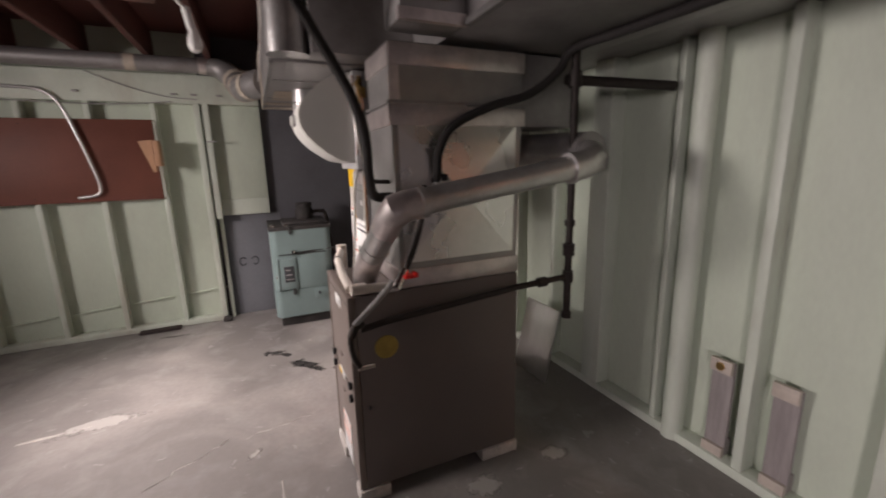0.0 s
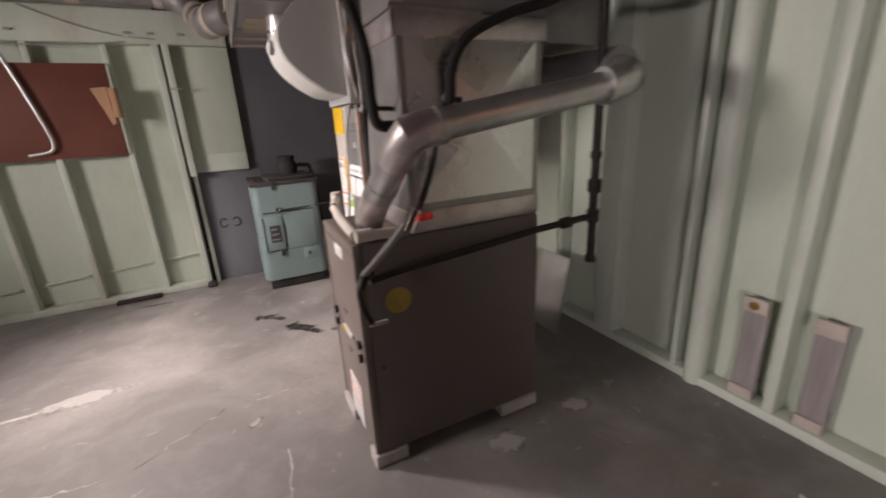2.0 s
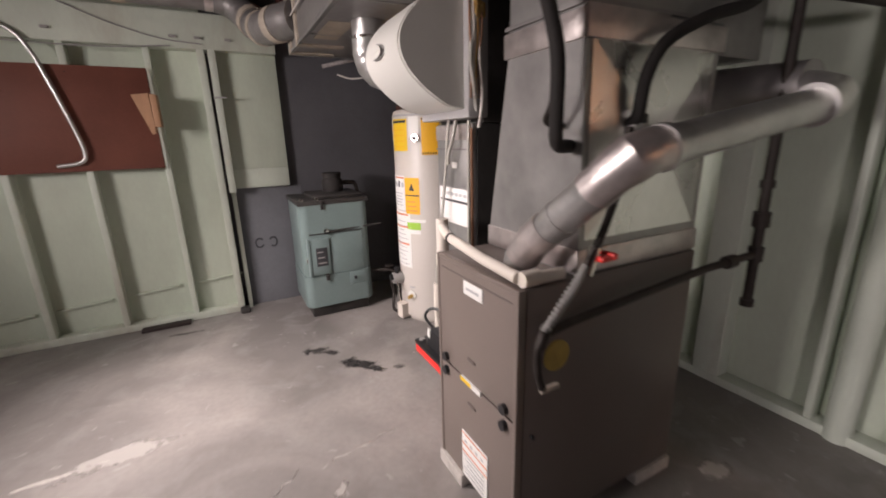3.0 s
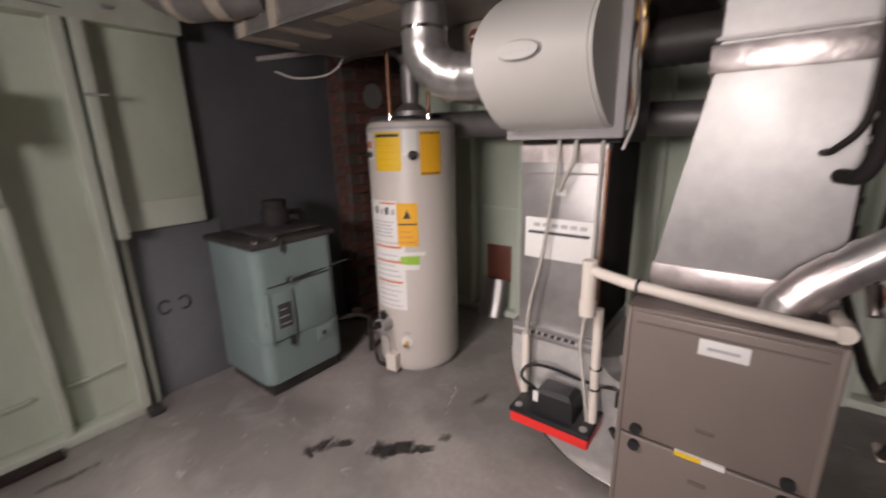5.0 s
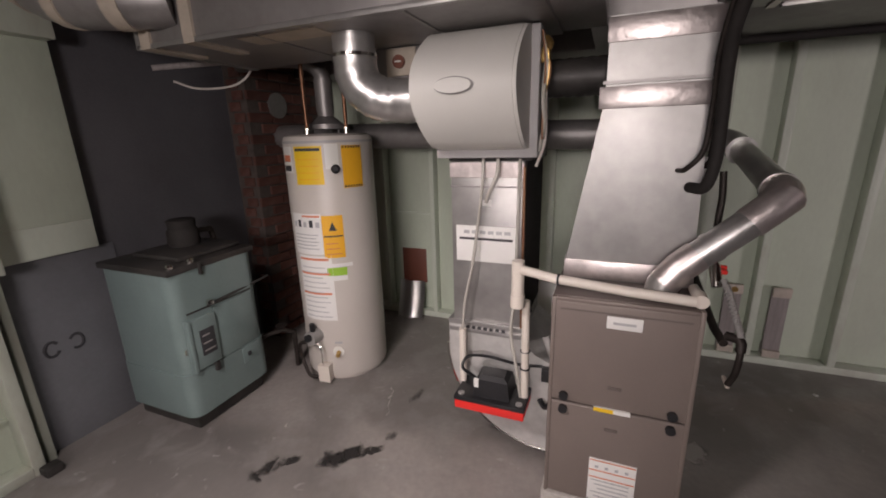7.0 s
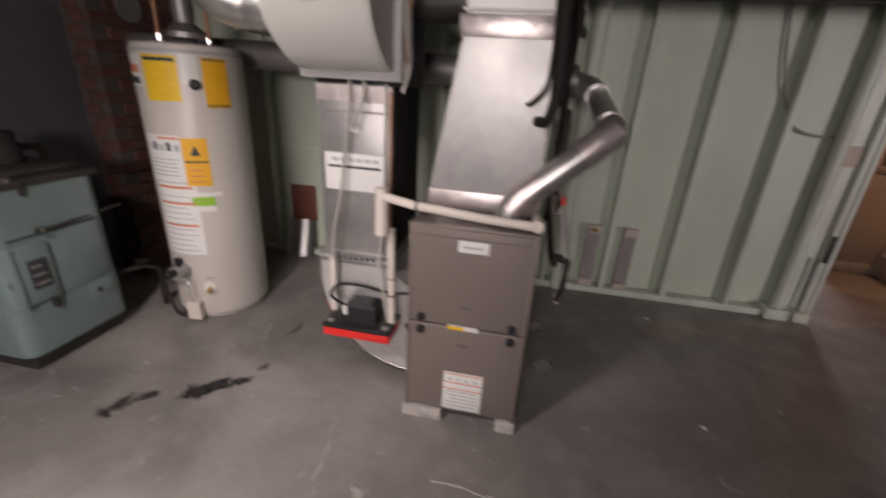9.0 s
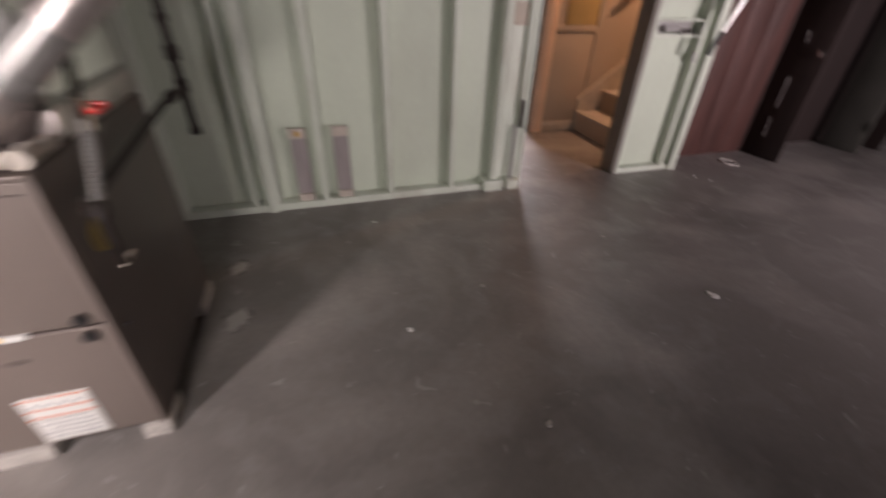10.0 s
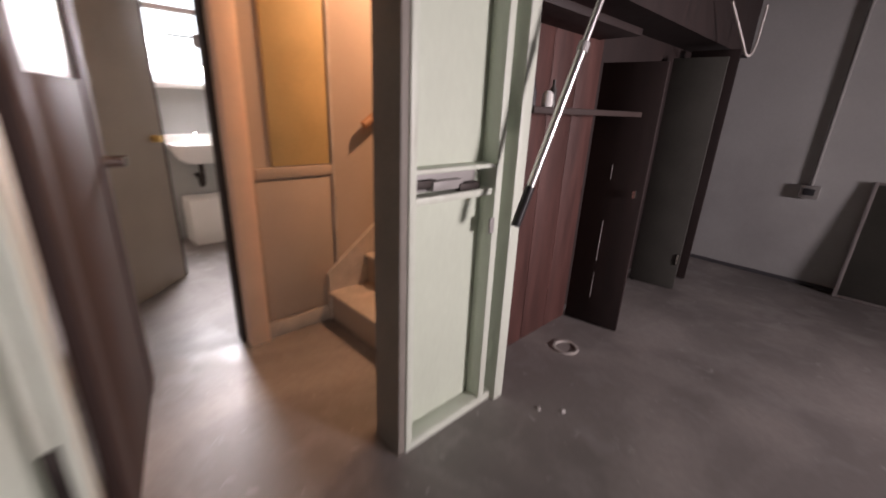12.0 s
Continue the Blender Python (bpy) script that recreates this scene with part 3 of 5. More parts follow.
for k in range(4):
    part("label_text", bx(FX - 0.0055, 1.95 + k * 0.034, 0.222, FX - 0.003, 1.962 + k * 0.034, 0.232), GREYINK, sheet)
part("side_disc", tube(B(), ((0.64, FY0 + 0.001, 0.662), (0.64, FY0 - 0.004, 0.662)), 0.047, 28), OCHRE, furnace, "round ochre knockout plate")
part("side_bolt", tube(B(), ((0.56, FY0, 0.42), (0.56, FY0 - 0.01, 0.42)), 0.006, 8), INK, furnace)
for x0, x1, y0, y1 in ((FX - 0.01, FX + 0.12, FY0 - 0.01, FY0 + 0.07), (FX - 0.01, FX + 0.1, FY1 - 0.16, FY1 + 0.01), (1.06, 1.25, FY0 - 0.01, FY0 + 0.08), (1.06, 1.25, FY1 - 0.08, FY1)):
    solid("concrete_block", bx(x0, y0, 0, x1, y1, 0.055, 0.006), CHALK, "pale concrete block under the furnace corner", "block", group="blocks under the furnace")

# supply plenum that tapers up to the trunk
PX0, PX1, PY0, PY1 = 0.715, 1.245, 1.80, 2.225
plenum = thing("supply_plenum", (0.95, 2.0, FT), "shiny galvanised supply plenum with foil-taped seams", "duct")
loops = []
for z, x0, x1, y0, y1 in ((FT, PX0, PX1, PY0, PY1), (0.96, PX0, PX1, PY0, PY1), (1.53, PX0 + 0.0, PX1 + 0.03, PY0 + 0.015, 2.125), (1.78, PX0 + 0.0, PX1 + 0.03, PY0 + 0.015, 2.125)):
    loops.append([(x0, y0, z), (x1, y0, z), (x1, y1, z), (x0, y1, z)])
part("body", rings(B(), loops), GALV, plenum)
bm = B()
a, b, c, d = Vector((PX0 + 0.02, PY0 - 0.001, 0.98)), Vector((PX1 - 0.02, PY0 - 0.001, 0.98)), Vector((PX1, PY0 + 0.011, 1.50)), Vector((PX0 + 0.02, PY0 + 0.011, 1.50))
m = (a + b + c + d) / 4 + Vector((0, -0.03, 0))
v = [bm.verts.new(p) for p in (a, b, c, d, m)]
for i in range(4):
    bm.faces.new((v[i], v[(i + 1) % 4], v[4]))
part("cross_broken_panel", bm, GALV_BRIGHT, plenum, "cross-broken sheet panel").data.shade_flat()
for z0, z1, e in ((0.885, 0.955, 0.006), (1.495, 1.565, 0.008), (1.70, 1.775, 0.006)):
    ny = PY1 if z0 < 1 else 2.125 + (0.012 if z0 < 1.52 else 0)
    part("foil_tape", bx(PX0 - e, PY0 - e + (0.01 if z0 > 1 else 0), z0, PX1 + (0.03 if z0 > 1 else 0) + e, ny + e, z1, 0.002), FOIL, plenum, "crinkled foil tape")
part("seam_fold", bx(PX0 - 0.012, PY0 + 0.004, 1.572, PX1 + 0.03, 2.135, 1.582), GALV_OLD, plenum)
part("corner_tape", bx(PX0 - 0.006, PY0 + 0.006, 1.56, PX0 + 0.03, PY0 + 0.012, 1.72), FOIL, plenum)
for z0, z1 in ((1.515, 1.575), (1.715, 1.765)):
    part("foil_tape", bx(PX0 + 0.01, PY0 + 0.0045, z0, PX0 + 0.30, PY0 + 0.0095, z1, 0.001), FOIL, plenum, "crinkled foil tape")
part("crossover", tube(B(), [(0.95, 2.13 + 0.02 * k, 1.63) for k in range(13)], 0.07, 20, [0.07 + 0.004 * (k % 2) for k in range(13)]), SOOT_DARK, plenum, "dark crumpled crossover duct")
part("side_takeoff", bx(1.25, 1.86, 1.50, 1.60, 2.12, 1.79, 0.004), GALV_OLD, plenum)

# flue pipe of the furnace, rising to the far elbow and back to the chimney
vent = thing("vent_pipe", (0.60, 1.91, FT), "ribbed metal vent pipe with crimped elbows", "pipe")
corner = Vector((0.64, 1.608, 1.205))
part("lower_pipe", tube(B(), ((0.60, 1.915, FT), (0.601, 1.905, 0.925), (0.608, 1.86, 0.985), (0.622, 1.745, 1.085), (0.634, 1.66, 1.16)), 0.047, 22), PIPE_STEEL, vent)
part("elbow", tube(B(), ((0.630, 1.685, 1.138), (0.637, 1.635, 1.185), (0.652, 1.605, 1.213), (0.685, 1.597, 1.225), (0.73, 1.596, 1.231)), 0.051, 14), FOIL, vent, "segmented adjustable elbow")
part("long_pipe", rod(B(), (0.70, 1.597, 1.228), (1.38, 1.566, 1.335), 0.0455, 24), PIPE_STEEL, vent)
part("far_elbow", tube(B(), ((1.32, 1.569, 1.325), (1.39, 1.567, 1.338), (1.45, 1.585, 1.355), (1.49, 1.64, 1.375), (1.505, 1.72, 1.39)), 0.055, 20), PIPE_STEEL, vent)
for p, q, r in (((0.725, 1.596, 1.231), (0.745, 1.595, 1.234), 0.0535), ((1.318, 1.569, 1.325), (1.334, 1.568, 1.327), 0.059), ((0.618, 1.785, 1.05), (0.6205, 1.768, 1.065), 0.0505)):
    part("pipe_collar", rod(B(), p, q, r, 24), PIPE_STEEL, vent)
part("foil_wrap", tube(B(), ((0.602, 1.90, 0.93), (0.608, 1.86, 0.985), (0.615, 1.81, 1.03)), 0.05, 16), FOIL, vent, "crinkled foil wrap")
connector = solid("vent_connector", tube(B(), ((1.51, 1.66, 1.39), (1.53, 2.2, 1.41), (1.55, 4.32, 1.45)), 0.078, 24), GALV_OLD, "long dull grey vent pipe running to the chimney", "pipe")

# return drop, its boot and the filter card
ret = thing("return_duct", (0.97, 2.55, 0), "galvanised return duct dropping to a rounded boot", "duct")
RX0, RX1, RY0, RY1 = 0.755, 1.16, 2.405, 2.705
part("drop", bx(RX0, RY0, 0.56, RX1, RY1, 1.32, 0.003), GALV, ret)
# upper box and the drop's south face are coloured black
part("upper_box", bx(RX0 + 0.03, RY0 - 0.03, 1.32, RX1, RY1 + 0.02, 1.79, 0.003), SOOT_DARK, ret, "black upper duct box")
part("black_south_face", bx(RX0 + 0.012, RY0 - 0.014, 0.63, RX1, RY0 - 0.001, 1.318, 0.003), RUBBER, ret, "black sheet over the south side of the drop")
part("side_box", bx(0.84, RY1 + 0.02, 1.50, RX1, 3.12, 1.79, 0.003), GALV_OLD, ret)
bm = B()
prof = [(RY1 + 0.02, 0.60), (RY1 + 0.02, 0.50)]
prof += [(2.265 + 0.46 * math.cos(q), 0.50 + 0.46 * math.sin(-q)) for q in (math.pi / 2 * k / 14 for k in range(1, 15))]
prof += [(FY1, 0.04), (FY1, 0.46), (2.33, 0.50), (RY0 - 0.01, 0.56), (RY0 - 0.01, 0.60)]
rings(bm, [[(RX0 - 0.012, y, z) for y, z in prof], [(RX1 + 0.02, y, z) for y, z in prof]])
part("boot", bm, GALV_BOOT, ret, "rounded sheet-metal boot")
bm = B()
edge = [(2.265 + 0.465 * math.cos(q), 0.50 + 0.465 * math.sin(-q)) for q in (math.pi / 2 * k / 14 for k in range(15))]
tube(bm, [(RX0 - 0.014, y, z) for y, z in edge], 0.006, 6)
part("boot_rim", bm, CHROME, ret)
for z in (0.565, 0.60):
    part("slip_joint", bx(RX0 - 0.016, RY0 - 0.012, z, RX1, RY1 + 0.022, z + 0.022, 0.002), GALV, ret)
for k in range(7):
    part("joint_clip", bx(RX0 - 0.02, RY0 + 0.06 + k * 0.027, 0.588, RX0 - 0.012, RY0 + 0.075 + k * 0.027, 0.599), INK, ret)
part("foil_tape", bx(RX0 - 0.004, RY0 - 0.004, 1.255, RX0 + 0.2, RY1 + 0.004, 1.315), FOIL, ret, "crinkled foil tape")
part("joint_line", bx(RX0 - 0.004, RY0 - 0.003, 1.215, RX1, RY1 + 0.003, 1.222), GALV_OLD, ret)
part("corner_rod", rod(B(), (RX0 - 0.01, RY0 - 0.008, 0.62), (RX0 - 0.01, RY0 - 0.008, 1.3), 0.006, 8), COPPER, ret)
card = part("filter_card", bx(RX0 - 0.006, 2.425, 0.90, RX0 + 0.001, 2.685, 1.055, 0.002), WHITE, ret, "white filter instruction card")
part("card_slot", bx(RX0 - 0.008, 2.44, 0.995, RX0 - 0.005, 2.67, 1.005), INK, card)
for k in range(6):
    part("card_text", bx(RX0 - 0.0075, 2.45 + k * 0.035, 1.022, RX0 - 0.005, 2.475 + k * 0.035, 1.036), GREYINK, card)
part("duct_sticker", bx(RX0 - 0.004, 2.53, 1.14, RX0 + 0.001, 2.57, 1.165), WHITE, ret)
plate = thing("humidistat", (0.832, 2.95, 1.70), "tan control plate with a round brown dial", "control")
part("backing", bx(0.826, 2.88, 1.675, 0.84, 3.02, 1.785, 0.004), TAPE, plate)
part("dial", tube(B(), ((0.828, 2.955, 1.73), (0.812, 2.955, 1.73)), 0.027, 20), BROWN_BOARD, plate, "round brown dial")
part("dial_mark", bx(0.808, 2.94, 1.727, 0.813, 2.97, 1.733), WHITE, plate)

# humidifier on the return
hum = thing("humidifier", (0.64, 2.55, 1.36), "light grey curved plastic humidifier on the return duct", "humidifier")
HY0, HY1, HZ0, HZ1 = 2.375, 2.735, 1.365, 1.785
prof = [(0.70, HZ0), (0.70, HZ1)] + [(0.70 - 0.25 * math.sin(math.pi * (0.06 + 0.88 * k / 16)) ** 0.75, HZ1 - (HZ1 - HZ0) * (0.03 + 0.94 * k / 16)) for k in range(17)]
bm = rings(B(), [[(x, y, z) for x, z in prof] for y in (HY0 + 0.012, HY1 - 0.012)])
part("cover", bm, HUM, hum, "curved light grey cover")
for y0, y1 in ((HY0, HY0 + 0.012), (HY1 - 0.012, HY1)):
    part("side_cheek", rings(B(), [[(0.004 + x, y, z * 0.99 + 0.0157) for x, z in prof] for y in (y0, y1)]), HUM, hum)
part("back_plate", bx(0.70, HY0 - 0.03, HZ0 - 0.03, 0.785, HY1 + 0.01, HZ1, 0.006), HUM_SIDE, hum)
bm = B()
ov = [[(0.472 - dx + 0.0035 * math.cos(2 * q), 2.575 + r * 0.068 * math.cos(q), 1.575 + r * 0.027 * math.sin(q)) for q in (2 * math.pi * k / 28 for k in range(28))] for r, dx in ((1.0, 0.0), (1.0, 0.026), (0.82, 0.03))]
badge = part("oval_badge", rings(bm, ov), GREYCABLE, hum, "oval chrome-rimmed badge")
ov2 = [[(0.4375 - dx, 2.575 + 0.0625 * math.cos(q), 1.575 + 0.0235 * math.sin(q)) for q in (2 * math.pi * k / 28 for k in range(28))] for dx in (0.0, 0.002)]
part("badge_face", rings(B(), ov2), HUM, badge)
part("badge_bar", bx(0.434, 2.538, 1.571, 0.4365, 2.612, 1.579), HUM, badge)
for k in range(4):
    part("control_wire", tube(B(), smooth_path(((0.70 + 0.012 * k, HY0 - 0.036, 1.76), (0.695 + 0.014 * k, HY0 - 0.05 - 0.004 * k, 1.64), (0.705 + 0.01 * k, HY0 - 0.042, 1.52), (0.70 + 0.013 * k, HY0 - 0.046, 1.40)), 6), 0.0035, 6), (COPPER, WIRE, BRASS, COPPER)[k], hum)
part("solenoid", bx(0.715, HY0 - 0.06, 1.66, 0.755, HY0 - 0.03, 1.71, 0.005), BRASS, hum, "brass solenoid valve")
part("supply_tube", tube(B(), smooth_path(((0.72, HY0 - 0.05, 1.67), (0.70, HY0 - 0.045, 1.55), (0.71, HY0 - 0.05, 1.45), (0.735, HY0 - 0.03, 1.36)), 5), 0.008, 8), CLEAR, hum)
part("supply_tube", tube(B(), smooth_path(((0.745, HY0 - 0.05, 1.68), (0.735, HY0 - 0.048, 1.55), (0.745, HY0 - 0.05, 1.40), (0.75, HY0 - 0.02, 1.30)), 5), 0.006, 8), WIRE, hum)
part("brass_elbow", tube(B(), smooth_path(((0.73, HY0 - 0.045, 1.74), (0.715, HY0 - 0.06, 1.72), (0.735, HY0 - 0.05, 1.70)), 4), 0.012, 8), BRASS, hum)

bypass = thing("bypass_pipe", (0.57, 3.01, 1.5), "shiny ribbed metal bypass elbow into the humidifier", "pipe")
part("riser", rod(B(), (0.57, 3.01, 1.79), (0.57, 3.01, 1.70), 0.078, 24), PIPE_STEEL, bypass)
bend = smooth_path(((0.57, 3.01, 1.72), (0.572, 3.0, 1.63), (0.59, 2.945, 1.575), (0.62, 2.87, 1.555), (0.635, 2.73, 1.555)), 6)
part("elbow", tube(B(), bend, 0.08, 24, [0.08 + (0.003 if i % 4 == 0 else 0) for i in range(len(bend))]), PIPE_STEEL, bypass)
part("pipe_collar", rod(B(), (0.57, 3.01, 1.71), (0.57, 3.01, 1.722), 0.084, 24), CHROME, bypass)

# trunk ducts under the joists
trunk = thing("return_air_duct", (0.65, 3.1, 1.78), "dull grey rectangular trunk duct with tan tape bands", "duct")
part("body", bx(0.355, 2.30, 1.79, 0.95, 3.86, 2.12, 0.004), GALV_OLD, trunk)
part("edge_flange", bx(0.345, 2.30, 1.782, 0.365, 3.87, 1.80, 0.002), GALV, trunk)
part("end_flange", bx(0.345, 3.855, 1.782, 0.955, 3.875, 2.12, 0.002), GALV, trunk)
for y in (2.7, 3.3):
    part("bottom_seam", bx(0.36, y, 1.784, 0.95, y + 0.012, 1.791), GALV, trunk)
for y in (3.55, 3.79):
    part("tape_band", bx(0.3435, y, 1.7805, 0.60, y + 0.055, 2.12), TAPE, trunk, "tan tape band")
part("tape_strip", bx(0.40, 3.05, 1.785, 0.52, 3.40, 1.789), TAPE, trunk)
part("round_takeoff", tube(B(), ((0.42, 2.24, 1.80), (0.42, 2.24, 2.2)), 0.085, 24), PIPE_STEEL, trunk, "round metal take-off")
part("south_end", bx(0.50, 2.14, 1.80, 0.95, 2.30, 2.15, 0.004), GALV_OLD, trunk)
supply = thing("supply_air_duct", (1.2, 0.5, 1.80), "large dark rectangular supply trunk under the joists", "duct")
part("body", bx(0.93, -1.2, 1.80, 1.62, 2.2, 2.14, 0.004), GALV_OLD, supply)
part("edge_flange", bx(0.915, -1.2, 1.792, 0.94, 1.62, 1.812, 0.002), GALV, supply)
part("collar_box", bx(0.70, 1.64, 1.80, 0.93, 1.80, 2.0, 0.004), GALV, supply)
part("collar", rod(B(), (0.82, 1.70, 2.2), (0.82, 1.70, 1.86), 0.08, 24), TAPE, supply, "round duct collar with tan tape")
part("collar_tape", bx(0.695, 1.635, 1.795, 0.935, 1.66, 1.83), FOIL, supply)
duct = thing("wall_duct", (-1.0, 4.25, 2.1), "dull round metal duct along the wall top bending to the trunk", "duct")
part("straight", rod(B(), (X0, 4.28, 2.145), (0.02, 4.28, 2.145), 0.058, 20), GALV_OLD, duct)
bend = smooth_path(((-0.02, 4.28, 2.145), (0.08, 4.275, 2.13), (0.17, 4.22, 2.06), (0.215, 4.10, 1.98), (0.24, 3.95, 1.94), (0.30, 3.78, 1.935), (0.38, 3.66, 1.94)), 6)
part("bend", tube(B(), bend, 0.09, 22, [0.06 + 0.035 * min(1, i / 12) + (0.002 if i % 3 == 0 else 0) for i in range(len(bend))]), GALV_OLD, duct)
for i in (14, 21, 28):
    part("tape_ring", tube(B(), bend[i:i + 3], 0.101, 22), TAPE, duct, "tan tape ring")
part("tape_ring", rod(B(), (-0.55, 4.28, 2.145), (-0.48, 4.28, 2.145), 0.061, 20), TAPE, duct, "tan tape ring")
part("tape_ring", rod(B(), (-0.07, 4.28, 2.145), (0.0, 4.28, 2.145), 0.0625, 20), FOIL, duct, "crinkled foil ring")

# condensate pump with its pipes
pump = thing("condensate_pump", (0.66, 2.5, 0.29), "black condensate pump with a red tank on the boot", "pump")
part("tank", bx(0.575, 2.345, 0.285, 0.743, 2.645, 0.325, 0.006), RED, pump, "bright red tank")
part("lid", bx(0.572, 2.342, 0.325, 0.743, 2.648, 0.345, 0.005), BLACK, pump)
bm = rings(B(), [[(0.60 + i, 2.41 + j, z) for i, j in ((s, s), (0.13 - s, s), (0.13 - s, 0.16 - s), (s, 0.16 - s))] for z, s in ((0.345, 0.0), (0.42, 0.012), (0.435, 0.03))])
part("motor_housing", bm, BLACK, pump)
part("label", bx(0.604, 2.545, 0.385, 0.612, 2.565, 0.425), WHITE, pump)
for y in (2.37, 2.62):
    part("corner_cap", rod(B(), (0.60, y, 0.345), (0.60, y, 0.351), 0.014, 14), GREYCABLE, pump)
part("power_cord", tube(B(), smooth_path(((0.64, 2.57, 0.41), (0.62, 2.62, 0.46), (0.65, 2.60, 0.50), (0.69, 2.52, 0.49), (0.735, 2.40, 0.45), (0.735, 2.30, 0.46)), 6), 0.007, 8), BLACK, pump)
drain = thing("condensate_drain", (0.6, 2.3, 0.35), "white plastic condensate drain pipes with a tee", "pipe")
part("short_leg", rod(B(), (0.70, 2.645, 0.345), (0.70, 2.645, 0.60), 0.016, 14), PVC, drain)
part("long_leg", rod(B(), (0.665, 2.36, 0.345), (0.645, 2.36, 0.79), 0.016, 14), PVC, drain)
part("tee", rod(B(), (0.60, 2.385, 0.80), (0.60, 2.385, 0.965), 0.024, 16), PVC, drain)
part("tee_cap", rod(B(), (0.60, 2.385, 0.78), (0.60, 2.385, 0.83), 0.027, 16), PVC, drain)
part("cross_pipe", tube(B(), ((0.60, 2.39, 0.935), (0.555, 2.25, 0.925), (0.53, 2.0, 0.912), (0.522, 1.815, 0.905)), 0.017, 14), PVC, drain)
part("elbow", rod(B(), (0.52, 1.80, 0.905), (0.575, 1.80, 0.905), 0.022, 14), PVC, drain)
part("side_leg", rod(B(), (0.53, 1.80, 0.903), (0.66, 1.80, 0.90), 0.017, 14), PVC, drain)
for z in (0.48, 0.56, 0.74):
    part("cable_tie", rod(B(), (0.66 - 0.0001, 2.36, z), (0.66, 2.36, z + 0.006), 0.021, 12), BLACK, drain)
part("cable_tie", rod(B(), (0.552, 2.235, 0.924), (0.551, 2.228, 0.924), 0.02, 12), BLACK, drain)
solid("humidifier_drain_tube", tube(B(), smooth_path(((0.735, 2.56, 1.335), (0.725, 2.56, 1.24), (0.72, 2.575, 1.1), (0.71, 2.60, 0.9), (0.70, 2.635, 0.72), (0.70, 2.645, 0.58)), 6), 0.0065, 10), CLEAR, "cloudy vinyl drain tube from the humidifier", "tube")
solid("humidifier_drain_tube", tube(B(), smooth_path(((0.735, 2.50, 1.335), (0.72, 2.50, 1.27), (0.715, 2.53, 1.2), (0.72, 2.545, 1.16)), 6), 0.008, 10), CLEAR, "short cloudy vinyl tube under the humidifier", "tube")
solid("pump_discharge_tube", tube(B(), smooth_path(((0.655, 2.375, 0.345), (0.66, 2.40, 0.5), (0.70, 2.43, 0.62), (0.742, 2.425, 0.8), (0.742, 2.418, 1.1), (0.742, 2.415, 1.33)), 6), 0.007, 10), CLEAR, "thin vinyl discharge tube", "tube")
solid("drain_trap", tube(B(), smooth_path(((0.70, 2.30, 0.32), (0.70, 2.28, 0.29), (0.69, 2.26, 0.31), (0.70, 2.24, 0.34)), 5), 0.012, 10), BLACK, "small black drain fitting beside the furnace", "fitting")
solid("junction_box", bx(0.71, 2.25, 0.40, 0.76, 2.30, 0.46, 0.004), BLACK, "small black junction box on the boot", "box")
solid("condensate_hose", tube(B(), smooth_path(((0.74, 2.29, 0.60), (0.73, 2.27, 0.55), (0.76, 2.26, 0.50), (0.78, 2.25, 0.47)), 5), 0.016, 10), GREYCABLE, "grey ribbed condensate hose", "hose")

# gas line
gas = thing("gas_pipe", (1.45, 1.70, 0.66), "black iron gas pipe with unions and drip leg", "pipe")
part("riser", rod(B(), (1.45, 1.70, 0.67), (1.45, 1.70, 1.90), 0.016, 12), IRON, gas)
for z0, z1, r in ((0.665, 0.69, 0.022), (0.83, 0.88, 0.024), (0.95, 1.0, 0.026), (1.08, 1.105, 0.022), (1.64, 1.70, 0.026)):
    part("fitting", rod(B(), (1.45, 1.70, z0), (1.45, 1.70, z1), r, 12), IRON, gas)
part("branch", tube(B(), ((1.45, 1.70, 0.855), (1.2, 1.725, 0.835), (0.62, 1.735, 0.785), (0.53, 1.725, 0.775)), 0.013, 12), IRON, gas)
part("union", rod(B(), (1.34, 1.71, 0.846), (1.30, 1.714, 0.843), 0.022, 10), IRON, gas)
part("stub", rod(B(), (1.42, 1.72, 1.67), (1.92, 1.62, 1.655), 0.02, 12), IRON, gas)
valve = thing("gas_valve", (0.70, 1.74, 0.93), "gas shut-off valve with a red lever", "valve")
part("body", rod(B(), (0.675, 1.73, 0.91), (0.715, 1.74, 0.975), 0.018, 12), CHROME, valve)
part("lever", bx(0.70, 1.70, 0.945, 0.745, 1.735, 0.96, 0.004), RED, valve, "red lever")
part("lever_tip", bx(0.735, 1.695, 0.948, 0.752, 1.74, 0.966, 0.004), RED, valve)
hose = thing("gas_connector", (0.54, 1.69, 0.66), "corrugated gas connector hanging at the furnace side", "hose")
part("flex", tube(B(), smooth_path(((0.66, 1.72, 0.94), (0.62, 1.705, 0.905), (0.555, 1.695, 0.85), (0.502, 1.69, 0.81)), 6), 0.0095, 12), GREYCABLE, hose, "grey corrugated tube")
part("hook", bx(0.508, 1.694, 0.632, 0.57, 1.706, 0.645, 0.003), PALEWOOD, hose, "pale flat bracket tab")
part("drop", tube(B(), smooth_path(((0.50, 1.69, 0.80), (0.487, 1.69, 0.765), (0.492, 1.692, 0.70), (0.515, 1.70, 0.645)), 5), 0.010, 12), IRON, hose, "dark iron drop")
for k in range(14):
    t = k / 13
    q = Vector((0.645, 1.715, 0.927)).lerp(Vector((0.515, 1.69, 0.82)), t)
    part("ridge", tube(B(), (q, q + Vector((-0.003, -0.0012, -0.0026))), 0.0115, 10), GREYCABLE, hose)
